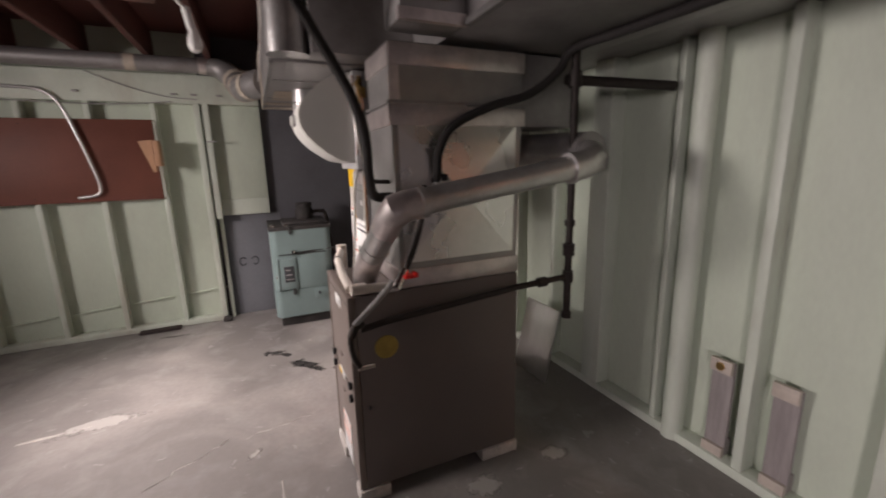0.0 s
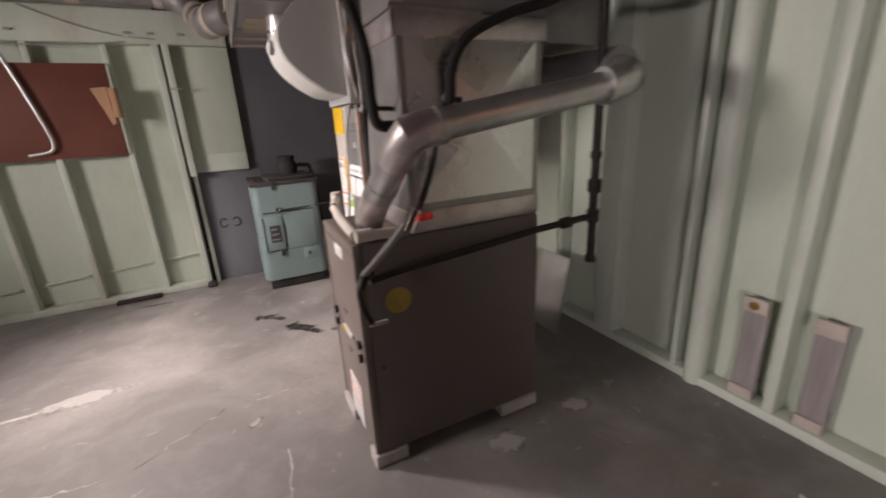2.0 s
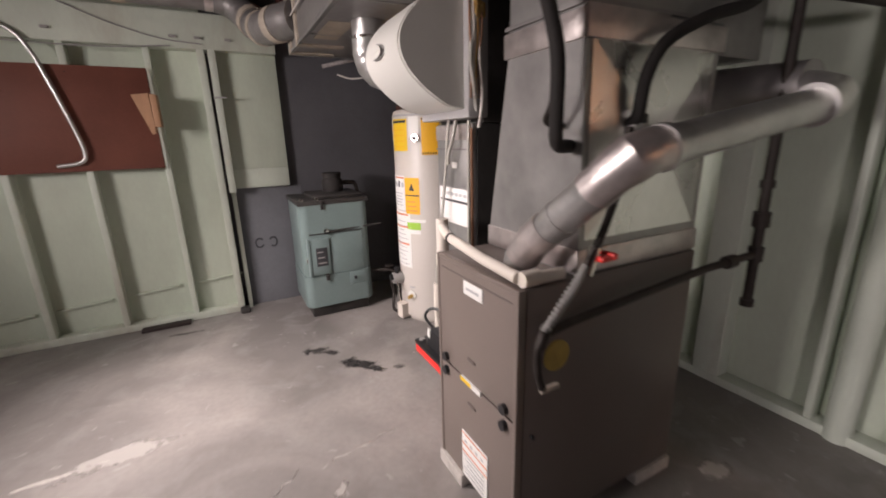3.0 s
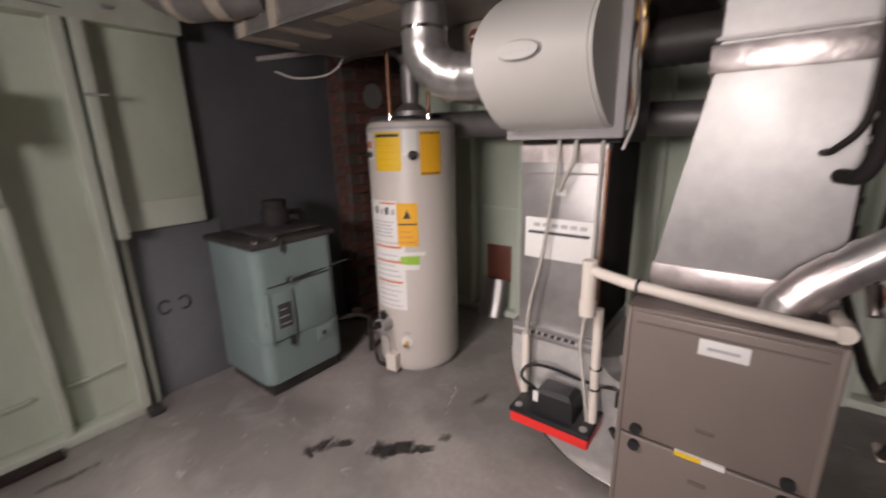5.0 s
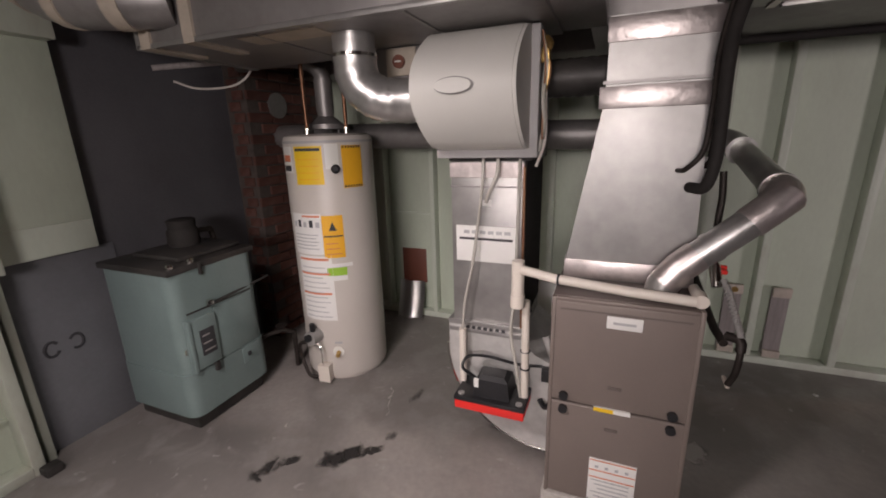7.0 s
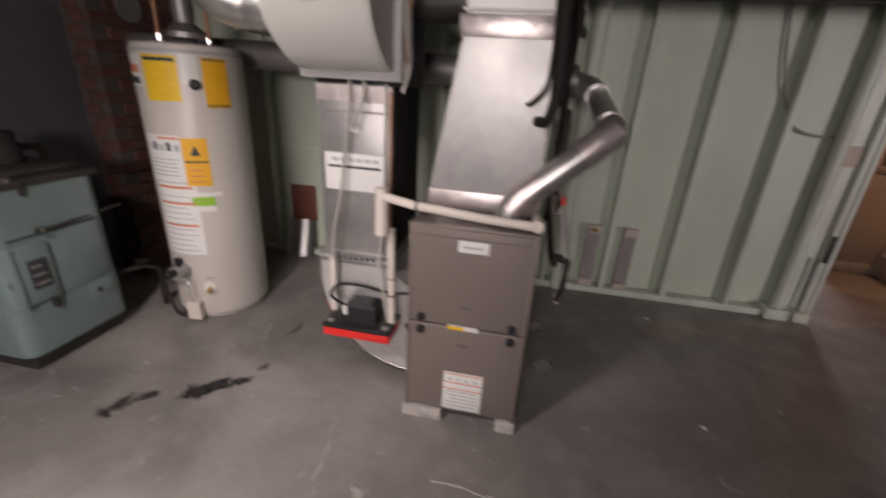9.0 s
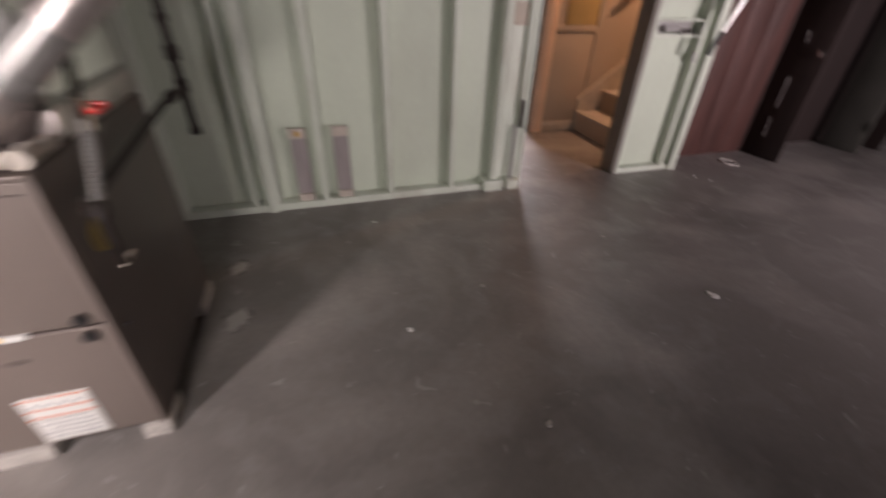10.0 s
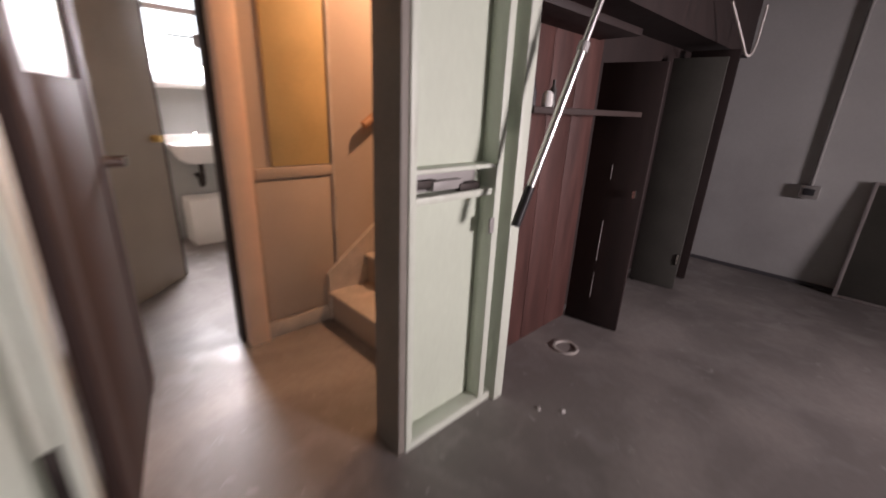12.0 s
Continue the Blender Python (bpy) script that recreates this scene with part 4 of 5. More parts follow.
solid("gas_elbow", tube(B(), smooth_path(((0.535, 1.72, 0.80), (0.505, 1.69, 0.80), (0.49, 1.69, 0.77)), 4), 0.014, 12), IRON, "black iron elbow on the gas connector", "fitting")
solid("gas_tube", tube(B(), smooth_path(((0.715, 1.74, 0.97), (0.745, 1.74, 1.03), (0.775, 1.735, 1.12), (0.79, 1.73, 1.20), (0.80, 1.735, 1.28)), 6), 0.011, 10), IRON, "dark rising gas tube behind the vent pipe", "pipe")

# refrigerant lines and cables
solid("insulated_line", tube(B(), smooth_path(((0.708, 1.845, 1.235), (0.635, 1.815, 1.245), (0.615, 1.80, 1.32), (0.61, 1.80, 1.45), (0.575, 1.81, 1.58), (0.52, 1.815, 1.69), (0.45, 1.79, 1.80), (0.38, 1.74, 1.92), (0.33, 1.68, 2.2)), 6), 0.018, 12), RUBBER, "thick black foam-covered refrigerant line", "pipe")
solid("copper_line", tube(B(), smooth_path(((0.712, 1.885, 1.29), (0.645, 1.87, 1.30), (0.63, 1.83, 1.36), (0.62, 1.825, 1.5), (0.56, 1.835, 1.64), (0.47, 1.82, 1.8), (0.40, 1.77, 1.93), (0.355, 1.72, 2.2)), 6), 0.008, 8), IRON, "thin dark refrigerant line", "pipe")
solid("insulated_line", tube(B(), smooth_path(((0.87, 1.80, 1.29), (0.865, 1.765, 1.31), (0.87, 1.755, 1.40), (0.93, 1.75, 1.49), (1.08, 1.74, 1.56), (1.25, 1.73, 1.61), (1.38, 1.72, 1.70), (1.42, 1.68, 1.775), (1.45, 1.4, 1.785), (1.47, 0.6, 1.785), (1.47, -0.2, 1.785)), 6), 0.017, 10), RUBBER, "black foam-covered line along the trunk", "pipe")
solid("sensor_box", bx(0.855, 1.765, 1.235, 0.885, 1.80, 1.325, 0.004), WHITE, "white sensor box on the plenum", "control")
solid("sensor_clip", bx(0.885, 1.765, 1.29, 0.91, 1.80, 1.315, 0.003), BLACK, "black clip beside the sensor", "control")
solid("trunk_cable", tube(B(), smooth_path(((0.34, 4.0, 1.955), (0.335, 3.6, 1.94), (0.335, 3.0, 1.945), (0.335, 2.5, 1.965), (0.33, 2.2, 1.985), (0.33, 1.9, 2.0)), 6), 0.005, 8), WIRE, "thin white cable strung along the trunk", "cable")
solid("loose_cable", tube(B(), smooth_path(((0.93, 3.88, 1.85), (0.98, 3.95, 1.78), (0.95, 4.05, 1.72), (0.82, 4.15, 1.70), (0.72, 4.2, 1.73)), 6), 0.006, 8), WIRE, "loose white cable end", "cable")
solid("capped_pipe", rod(B(), (0.62, 4.2, 1.78), (0.90, 3.98, 1.83), 0.014, 12), GREYWOOD, "short grey pipe stub under the joists", "pipe")

# water heater
WX, WY, WR, WH = 1.17, 3.62, 0.25, 1.45
DV, RV = Vector((0.797, 0.604, 0)), Vector((0.604, -0.797, 0))
heater = thing("water_heater", (WX, WY, 0), "tall beige-grey tank water heater with yellow warning labels", "water heater")
part("tank", lathe(B(), (WX, WY, 0), ((0.225, 0), (0.225, 0.03), (WR, 0.035), (WR, 1.41), (WR - 0.008, 1.44), (WR - 0.03, WH), (0.05, WH + 0.005)), 56), HEATER, heater)
part("top_band", lathe(B(), (WX, WY, 0), ((WR + 0.002, 1.405), (WR + 0.003, 1.412), (WR + 0.002, 1.418)), 56), HUM_SIDE, heater)


def on_tank(a, z, out=0.0):
    q = radians(a)
    return Vector((WX, WY, z)) + (-DV * math.cos(q) + RV * math.sin(q)) * (WR + out)


def tank_label(name, a0, a1, z0, z1, material, parent, label="", out=0.003):
    n = 8
    loops = [[on_tank(a0 + (a1 - a0) * k / n, z, o) for z, o in ((z0, 0.0005), (z0, out), (z1, out), (z1, 0.0005))] for k in range(n + 1)]
    return part(name, rings(B(), loops), material, parent, label)


y1 = tank_label("warning_label", -46, -9, 1.19, 1.39, YELLOW, heater, "yellow warning label")
tank_label("label_heading", -44, -11, 1.365, 1.38, INK, y1, out=0.004)
for k in range(4):
    tank_label("label_text", -42, -14, 1.215 + k * 0.035, 1.220 + k * 0.035, AMBER, y1, out=0.004)
y2 = tank_label("warning_label", 14, 41, 1.165, 1.39, AMBER, heater, "amber warning label with striped ends")
for k in range(7):
    for z in (1.168, 1.376):
        tank_label("label_stripe", 15 + k * 3.7, 17 + k * 3.7, z, z + 0.012, INK, y2, out=0.004)
y3 = tank_label("warning_label", -18, 8, 0.78, 1.02, AMBER, heater, "amber warning label")
tank_label("label_rule", -17, 7, 0.90, 0.908, INK, y3, out=0.004)
tri = B()
rings(tri, [[on_tank(-5 + a, z, o) for a, z in ((-5, 0.935), (5, 0.935), (0, 0.985))] for o in (0.003, 0.0045)])
part("label_triangle", tri, INK, y3)
for k in range(3):
    tank_label("label_text", -15, 4 - k * 2, 0.80 + k * 0.03, 0.805 + k * 0.03, ORANGE_INK, y3, out=0.004)
w1 = tank_label("instruction_label", -66, -18.5, 0.80, 1.03, WHITE, heater, "white instruction label with small print")
tank_label("label_heading", -45, -20, 1.012, 1.022, ORANGE_INK, w1, out=0.004)
for k in range(5):
    tank_label("label_picture", -62 + k * 9, -57 + k * 9, 0.955, 0.985 + 0.01 * (k % 2), INK if k % 2 else GREYINK, w1, out=0.004)
for k in range(5):
    tank_label("label_text", -62, -24 - 3 * (k % 2), 0.83 + k * 0.02, 0.835 + k * 0.02, GREYINK, w1, out=0.004)
w2 = tank_label("instruction_label", -60, -10, 0.40, 0.79, WHITE, heater, "long white instruction label with orange rules")
for z in (0.765, 0.68, 0.56):
    tank_label("label_rule", -58, -14, z, z + 0.012, ORANGE_INK, w2, out=0.004)
for k in range(11):
    tank_label("label_text", -56, -16 - 4 * (k % 3), 0.42 + k * 0.03, 0.425 + k * 0.03, GREYINK, w2, out=0.004)
tank_label("sticker", -17, 16, 0.725, 0.745, WHITE, heater)
tank_label("sticker", -17, 8, 0.675, 0.722, GREEN, heater, "green energy sticker")
tank_label("sticker", -17, 8, 0.645, 0.672, WHITE, heater)
m1 = tank_label("maker_label", -72, -52, 1.25, 1.39, HUM, heater, "small maker's label")
tank_label("label_block", -70, -54, 1.31, 1.345, ORANGE_INK, m1, out=0.004)
tank_label("label_block", -70, -54, 1.26, 1.29, INK, m1, out=0.004)
tank_label("relief_tag", -6, 10, 1.27, 1.40, HUM, heater)
part("relief_port", tube(B(), (on_tank(5, 1.27, -0.01), on_tank(5, 1.27, 0.02)), 0.024, 16), CHROME, heater, "round chrome port")
part("port_cap", tube(B(), (on_tank(5, 1.27, 0.02), on_tank(5, 1.27, 0.026)), 0.012, 12), INK, heater)
part("gas_control", tube(B(), (on_tank(-42, 0.30, -0.01), on_tank(-42, 0.30, 0.07)), 0.042, 10), GREYCABLE, heater, "grey gas control valve")
part("control_knob", tube(B(), (on_tank(-42, 0.31, 0.07), on_tank(-42, 0.31, 0.09)), 0.022, 14), BLACK, heater)
part("control_top", tube(B(), (on_tank(-42, 0.33, 0.04), on_tank(-42, 0.385, 0.04)), 0.016, 12), BLACK, heater)
part("pilot_tube", tube(B(), smooth_path((on_tank(-36, 0.28, 0.05), on_tank(-30, 0.24, 0.06), on_tank(-31, 0.16, 0.05), on_tank(-33, 0.11, 0.03)), 5), 0.005, 8), CHROME, heater)
bm = rings(B(), [[on_tank(a, z, o) for a, z in ((-38, 0.02), (-24, 0.02), (-24, 0.125), (-38, 0.125))] for o in (-0.01, 0.055)])
part("burner_shield", bm, PVC, heater, "white burner shield")
part("drain_plate", tube(B(), (on_tank(-13, 0.20, -0.005), on_tank(-13, 0.20, 0.006)), 0.034, 20), HUM, heater)
part("drain_cock", tube(B(), (on_tank(-13, 0.195, 0), on_tank(-13, 0.19, 0.04)), 0.013, 10), BRASS, heater)
tank_label("name_strip", -17, -7, 0.25, 0.262, GREYINK, heater)
part("supply_line", tube(B(), smooth_path((on_tank(-46, 0.27, 0.05), on_tank(-60, 0.24, 0.07), on_tank(-62, 0.14, 0.06), on_tank(-48, 0.06, 0.07), on_tank(-38, 0.05, 0.055)), 5), 0.011, 10), IRON, heater)
part("draft_hood", lathe(B(), (WX + 0.03, WY + 0.02, WH), ((0.10, 0.03), (0.10, 0.055), (0.045, 0.10), (0.05, 0.14), (0.05, 0.30)), 24), GALV_OLD, heater, "dull metal draft hood")
for a in (0.4, 2.5, 4.6):
    part("hood_leg", rod(B(), (WX + 0.03 + 0.085 * math.cos(a), WY + 0.02 + 0.085 * math.sin(a), WH - 0.005), (WX + 0.03 + 0.085 * math.cos(a), WY + 0.02 + 0.085 * math.sin(a), WH + 0.035), 0.006, 8), GALV, heater)
part("flue", tube(B(), smooth_path(((WX + 0.03, WY + 0.02, WH + 0.26), (WX + 0.03, WY + 0.03, WH + 0.33), (WX + 0.01, WY + 0.12, WH + 0.40), (WX - 0.02, WY + 0.35, WH + 0.42), (WX + 0.12, CHY + 0.03, WH + 0.44)), 5), 0.043, 16), GALV_OLD, heater)
for sx in (-1, 1):
    p = Vector((WX, WY, 0)) - DV * 0.08 + RV * (0.105 * sx)
    part("nipple", rod(B(), (p.x, p.y, WH - 0.01), (p.x, p.y, WH + 0.035), 0.02, 12), CHROME, heater)
    part("copper_riser", rod(B(), (p.x, p.y, WH + 0.03), (p.x, p.y, 2.2), 0.0105, 10), COPPER, heater)

# old gas boiler
OX0, OX1, OY0, OY1 = 0.295, 0.785, 3.915, 4.42
boiler = thing("old_boiler", ((OX0 + OX1) / 2, 4.15, 0), "old grey-teal enamelled boiler cabinet with sooty top", "boiler")
bm = bx(OX0, OY0, 0.085, OX1, OY1, 0.845)
bmesh.ops.bevel(bm, geom=[e for e in bm.edges if abs(e.verts[0].co.z - e.verts[1].co.z) > 0.3], offset=0.06, segments=6, profile=0.5, affect="EDGES")
part("cabinet", bm, TEAL, boiler)
bm = bx(OX0 - 0.006, OY0 - 0.006, 0.09, OX1 + 0.003, OY1, 0.325)
bmesh.ops.bevel(bm, geom=[e for e in bm.edges if abs(e.verts[0].co.z - e.verts[1].co.z) > 0.1], offset=0.062, segments=6, profile=0.5, affect="EDGES")
part("lower_skirt", bm, TEAL, boiler, "grey-teal lower skirt panel")
part("plinth", bx(OX0 + 0.03, OY0 + 0.035, 0, OX1 - 0.03, OY1 - 0.03, 0.09, 0.01), SOOT_DARK, boiler, "dark recessed plinth")
bm = bx(OX0 - 0.004, OY0 - 0.006, 0.838, OX1 + 0.004, OY1, 0.868, 0.004)
part("lid", bm, SOOT_DARK, boiler, "sooty dark lid")
part("raised_lid", bx(OX0 + 0.11, OY0 + 0.06, 0.868, OX1 - 0.015, OY1 - 0.10, 0.895, 0.012), SOOT_DARK, boiler)
for x in (OX0 + 0.03, OX0 + 0.135):
    part("lid_clamp", lathe(B(), (x, OY0 + 0.015, 0.868), ((0.016, 0), (0.017, 0.012), (0.010, 0.022)), 14), CHROME, boiler, "shiny clamp")
part("clamp_hook", bx(OX0 + 0.15, OY0 - 0.014, 0.805, OX0 + 0.168, OY0 - 0.004, 0.868, 0.003), SOOT_DARK, boiler)
part("seam_band", bx(OX0 + 0.055, OY0 - 0.003, 0.628, OX1 - 0.055, OY0 + 0.002, 0.636), SOOT_DARK, boiler)
part("seam_rod", rod(B(), (OX0 + 0.16, OY0 - 0.014, 0.642), (OX1 + 0.10, OY0 + 0.02, 0.655), 0.007, 8), SOOT_DARK, boiler)
part("knob", lathe(B(), (OX0 + 0.17, OY0 - 0.02, 0.64), ((0.006, 0), (0.02, 0.008), (0.018, 0.025), (0.006, 0.034)), 14), CHROME, boiler, "chrome knob")
door = part("control_door", bx(OX0 + 0.045, OY0 - 0.02, 0.335, OX0 + 0.185, OY0 + 0.002, 0.60, 0.008), TEAL, boiler, "small hinged control door")
part("door_edge", bx(OX0 + 0.03, OY0 - 0.026, 0.33, OX0 + 0.05, OY0 + 0.01, 0.605, 0.006), TEAL, door)
part("name_plate", bx(OX0 + 0.085, OY0 - 0.0225, 0.40, OX0 + 0.165, OY0 - 0.018, 0.535, 0.002), INK, door, "dark label plate")
for k in range(3):
    part("plate_text", bx(OX0 + 0.095, OY0 - 0.024, 0.42 + k * 0.04, OX0 + 0.155 - 0.01 * k, OY0 - 0.0215, 0.428 + k * 0.04), GREYCABLE, door)
part("latch", bx(OX0 + 0.14, OY0 - 0.025, 0.285, OX0 + 0.165, OY0 + 0.002, 0.335, 0.006), SOOT_DARK, boiler)
part("side_latch", bx(OX0 + 0.02, OY0 + 0.005, 0.43, OX0 + 0.035, OY0 + 0.03, 0.46, 0.004), CHROME, boiler)
sp = part("switch_plate", bx(OX0 + 0.315, OY0 - 0.010, 0.225, OX0 + 0.43, OY0 + 0.002, 0.315, 0.004), TEAL, boiler, "small raised switch plate")
part("switch", bx(OX0 + 0.345, OY0 - 0.016, 0.26, OX0 + 0.365, OY0 - 0.009, 0.285, 0.002), INK, sp)
part("front_panel", bx(OX0 + 0.19, OY0 - 0.006, 0.33, OX1 - 0.06, OY0 + 0.002, 0.62, 0.003), TEAL, boiler)
part("flue_stub", lathe(B(), (0.61, 4.2, 0.89), ((0.072, 0), (0.078, 0.02), (0.076, 0.085), (0.066, 0.10), (0.07, 0.14), (0.062, 0.145)), 20), RUBBER, boiler, "black flue stub")
solid("boiler_pipe", tube(B(), smooth_path(((0.66, 4.2, 0.90), (0.68, 4.2, 0.945), (0.74, 4.2, 0.95), (0.80, 4.22, 0.90), (0.84, 4.25, 0.5), (0.85, 4.26, 0.0)), 5), 0.016, 10), IRON, "black pipe looping down behind the boiler", "pipe")
solid("valve_pipe", tube(B(), ((0.80, 4.0, 0.27), (0.93, 3.93, 0.28), (1.0, 3.9, 0.24), (1.0, 3.9, 0.0)), 0.015, 10), IRON, "rusty pipe with a valve beside the heater", "pipe")
solid("shutoff_wheel", lathe(B(), (0.93, 3.93, 0.30), ((0.006, 0), (0.035, 0.005), (0.035, 0.013), (0.006, 0.018)), 14), IRON, "small iron valve wheel", "valve")
solid("thimble_cover", tube(B(), ((1.53, CHY + 0.004, 1.66), (1.53, CHY - 0.015, 1.66)), 0.085, 28), GALV_OLD, "round dull metal flue cover on the chimney", "cover")

# ---- things along the walls ----
board = thing("pinboard", (-1.2, 4.36, 1.12), "large red-brown hardboard panel nailed over the studs", "board")
part("panel", bx(-2.4, 4.357, 1.12, -0.455, 4.374, 1.74, 0.002), BROWN_BOARD, board)
part("edge_lath", bx(-0.452, 4.36, 1.13, -0.436, 4.374, 1.73), MINT_TRIM, board)
for x in (-0.86, -1.26, -1.67):
    for z in (1.16, 1.70):
        part("nail", rod(B(), (x, 4.3575, z), (x, 4.354, z), 0.004, 8), IRON, board)
conduit = thing("conduit", (-0.9, 4.33, 1.25), "bent steel conduit on the hardboard panel", "conduit")
part("pipe", tube(B(), smooth_path(((-2.84, 4.34, 1.95), (-2.0, 4.34, 1.95), (-1.25, 4.34, 1.95), (-1.07, 4.34, 1.92), (-0.99, 4.335, 1.82), (-0.93, 4.33, 1.62), (-0.865, 4.33, 1.34), (-0.85, 4.33, 1.23), (-0.88, 4.335, 1.175), (-1.0, 4.345, 1.155)), 6), 0.012, 12), PIPE_STEEL, conduit)
wedge = thing("wood_wedge", (-0.49, 4.3, 1.4), "splintered tan wood wedge stuck on the stud", "wood scrap")
bm = rings(B(), [[(-0.55, 4.25, 1.57), (-0.46, 4.25, 1.58), (-0.455, 4.25, 1.34), (-0.475, 4.25, 1.33)], [(-0.54, 4.27, 1.565), (-0.45, 4.27, 1.575), (-0.445, 4.27, 1.345), (-0.465, 4.27, 1.335)]])
part("slip", bm, TANWOOD, wedge)
part("block", bx(-0.455, 4.25, 1.38, -0.42, 4.375, 1.575, 0.003), TANWOOD, wedge)
for x in (-0.92, -0.30, -0.16, 0.02):
    solid("cable_clip", bx(x, 4.345, 1.93, x + 0.04, 4.362, 1.945, 0.003), GREYCABLE, "small metal cable clip on the header", "clip", group="clips on the header")
solid("header_cable", tube(B(), smooth_path(((-0.82, 4.35, 2.08), (-0.6, 4.352, 1.99), (-0.35, 4.353, 1.92), (-0.12, 4.352, 1.90)), 6), 0.004, 6), GREYCABLE, "thin grey cable drooping over the header", "cable")
solid("header_cable", tube(B(), smooth_path(((-2.4, 4.352, 1.89), (-1.3, 4.35, 1.86), (-0.7, 4.35, 1.85), (-0.3, 4.352, 1.88)), 6), 0.004, 6), GREYCABLE, "thin grey cable drooping along the header", "cable")
solid("stud_hook", rod(B(), (-0.10, 4.36, 1.57), (-0.02, 4.33, 1.57), 0.006, 8), GREYCABLE, "small metal hook on the stud", "hook")
for x, a0, a1 in ((0.06, 0.6, 5.8), (0.16, -2.2, 2.6)):
    ring = [(x + 0.028 * math.cos(q), 4.474, 0.50 + 0.036 * math.sin(q)) for q in (a0 + (a1 - a0) * k / 16 for k in range(17))]
    solid("wall_mark", tube(B(), ring, 0.007, 6), MARK, "faint dark rubbed mark on the grey wall", "mark", group="marks on the grey wall")
# thin dark strip in front of the north bottom plate
solid("dark_floor_strip", bx(-0.78, 4.30, 0, -0.48, 4.368, 0.022, 0.004), DARKWOOD, "thin dark strip on the floor at the wall foot", "wood scrap")
solid("rubble", bx(-0.15, 4.30, 0, -0.08, 4.365, 0.045, 0.012), SOOT_DARK, "dark lump of rubble in the corner", "rubble")

# east wall things
for y, tilt in ((1.33, 0.0), (1.09, 0.05)):
    s = thing("grey_slat", (2.0, y, 0), "weathered grey board with pale end blocks against the wall", "board", group="grey boards on the east wall")
    part("slat", bx(2.005, y - 0.045, 0.05, 2.025, y + 0.045, 0.49, 0.003), GREYWOOD, s)
    part("end_block", bx(1.985, y - 0.045, 0.44, 2.006, y + 0.045, 0.50, 0.003), PALEWOOD, s, "pale wood end block")
    part("end_block", bx(1.985, y - 0.045, 0.045, 2.006, y + 0.045, 0.09, 0.003), PALEWOOD, s, "pale wood end block")
    part("backing", bx(2.025, y - 0.04, 0.046, 2.058, y + 0.04, 0.12), GREYWOOD, s)
    if y > 1.2:
        part("bolt", tube(B(), ((1.986, y, 0.47), (1.978, y, 0.47)), 0.018, 12), BRASS, s, "rusty bolt head")
solid("brown_patch", bx(2.045, 3.43, 0.26, 2.061, 3.64, 0.545, 0.002), BROWN_BOARD, "red-brown patch board in the panel", "board")
bm = B()
rings(bm, [[(1.90 + u * 0.2 + 0.01 * math.sin(q * 9), 3.42 + v, 0.0 + z) for u, v, z in ((0, 0.22 * q, 0), (0.25, 0.22 * q, 0.14), (0.4, 0.22 * q, 0.29), (0.42, 0.22 * q, 0.29), (0.27, 0.22 * q, 0.14), (0.02, 0.22 * q, 0))] for q in (k / 8 for k in range(9))])
solid("tin_sheet", bm, ALU, "bent shiny tin sheet leaning against the wall", "sheet")
bm = bx(0, 0, 0, 0.012, 0.32, 0.46, 0.002)
bmesh.ops.rotate(bm, cent=(0, 0, 0), matrix=Matrix.Rotation(0.22, 3, "Y"), verts=bm.verts[:])
bmesh.ops.translate(bm, vec=(1.74, 2.2, 0.0), verts=bm.verts[:])
bmesh.ops.translate(bm, vec=(0, 0, -min(v.co.z for v in bm.verts)), verts=bm.verts[:])
solid("cover_sheet", bm, ALU, "grey metal cover leaning behind the furnace", "sheet")
solid("wall_cable", tube(B(), smooth_path(((2.04, 0.55, 1.86), (2.035, 0.5, 1.6), (2.03, 0.42, 1.35), (2.03, 0.33, 1.22), (2.03, 0.2, 1.18), (2.03, 0.09, 1.18)), 6), 0.008, 8), GREYCABLE, "grey cable looping down the wall", "cable")

# pull-chain lamp under the joists
lamp = thing("pendant_socket", (0.07, 2.63, 1.86), "unlit white bulb hanging from a porcelain socket", "lamp")
part("cord", tube(B(), smooth_path(((-0.10, 2.62, 2.21), (0.0, 2.63, 2.1), (0.05, 2.63, 2.04)), 5), 0.009, 8), WIRE, lamp)
part("socket", tube(B(), ((0.04, 2.63, 2.06), (0.055, 2.63, 1.97)), 0.018, 12), PORCELAIN, lamp)
part("bulb", lathe(B(), (0.06, 2.63, 1.87), ((0.004, 0), (0.022, 0.01), (0.031, 0.035), (0.028, 0.06), (0.017, 0.095), (0.015, 0.105)), 18), PORCELAIN, lamp, "unlit frosted bulb")
solid("joist_box", bx(-0.22, 2.56, 2.08, -0.08, 2.70, 2.2, 0.004), BROWN_BOARD, "brown junction box under the joists", "box")
solid("white_batten", bx(-0.80, 2.60, 2.15, -0.22, 2.66, 2.2, 0.004), WIRE, "pale batten under the joists", "batten")
solid("white_batten", bx(-0.08, 2.60, 2.16, 0.26, 2.63, 2.2, 0.004), WIRE, "short pale batten under the joists", "batten")

# made-up fixture around the added fill spot, out of view
fill_fixture = thing("fill_fixture", (-1.0, 3.1, 2.1), "added metal lamp shade under the joists over the unseen fill spot", "lamp")
part("shade", lathe(B(), (-1.0, 3.1, 2.11), ((0.12, 0), (0.115, 0.02), (0.06, 0.065), (0.02, 0.08)), 28), GALV_OLD, fill_fixture, "dull metal shade")
part("mount", bx(-1.3, 3.06, 2.188, -0.7, 3.14, 2.21), JOIST, fill_fixture)

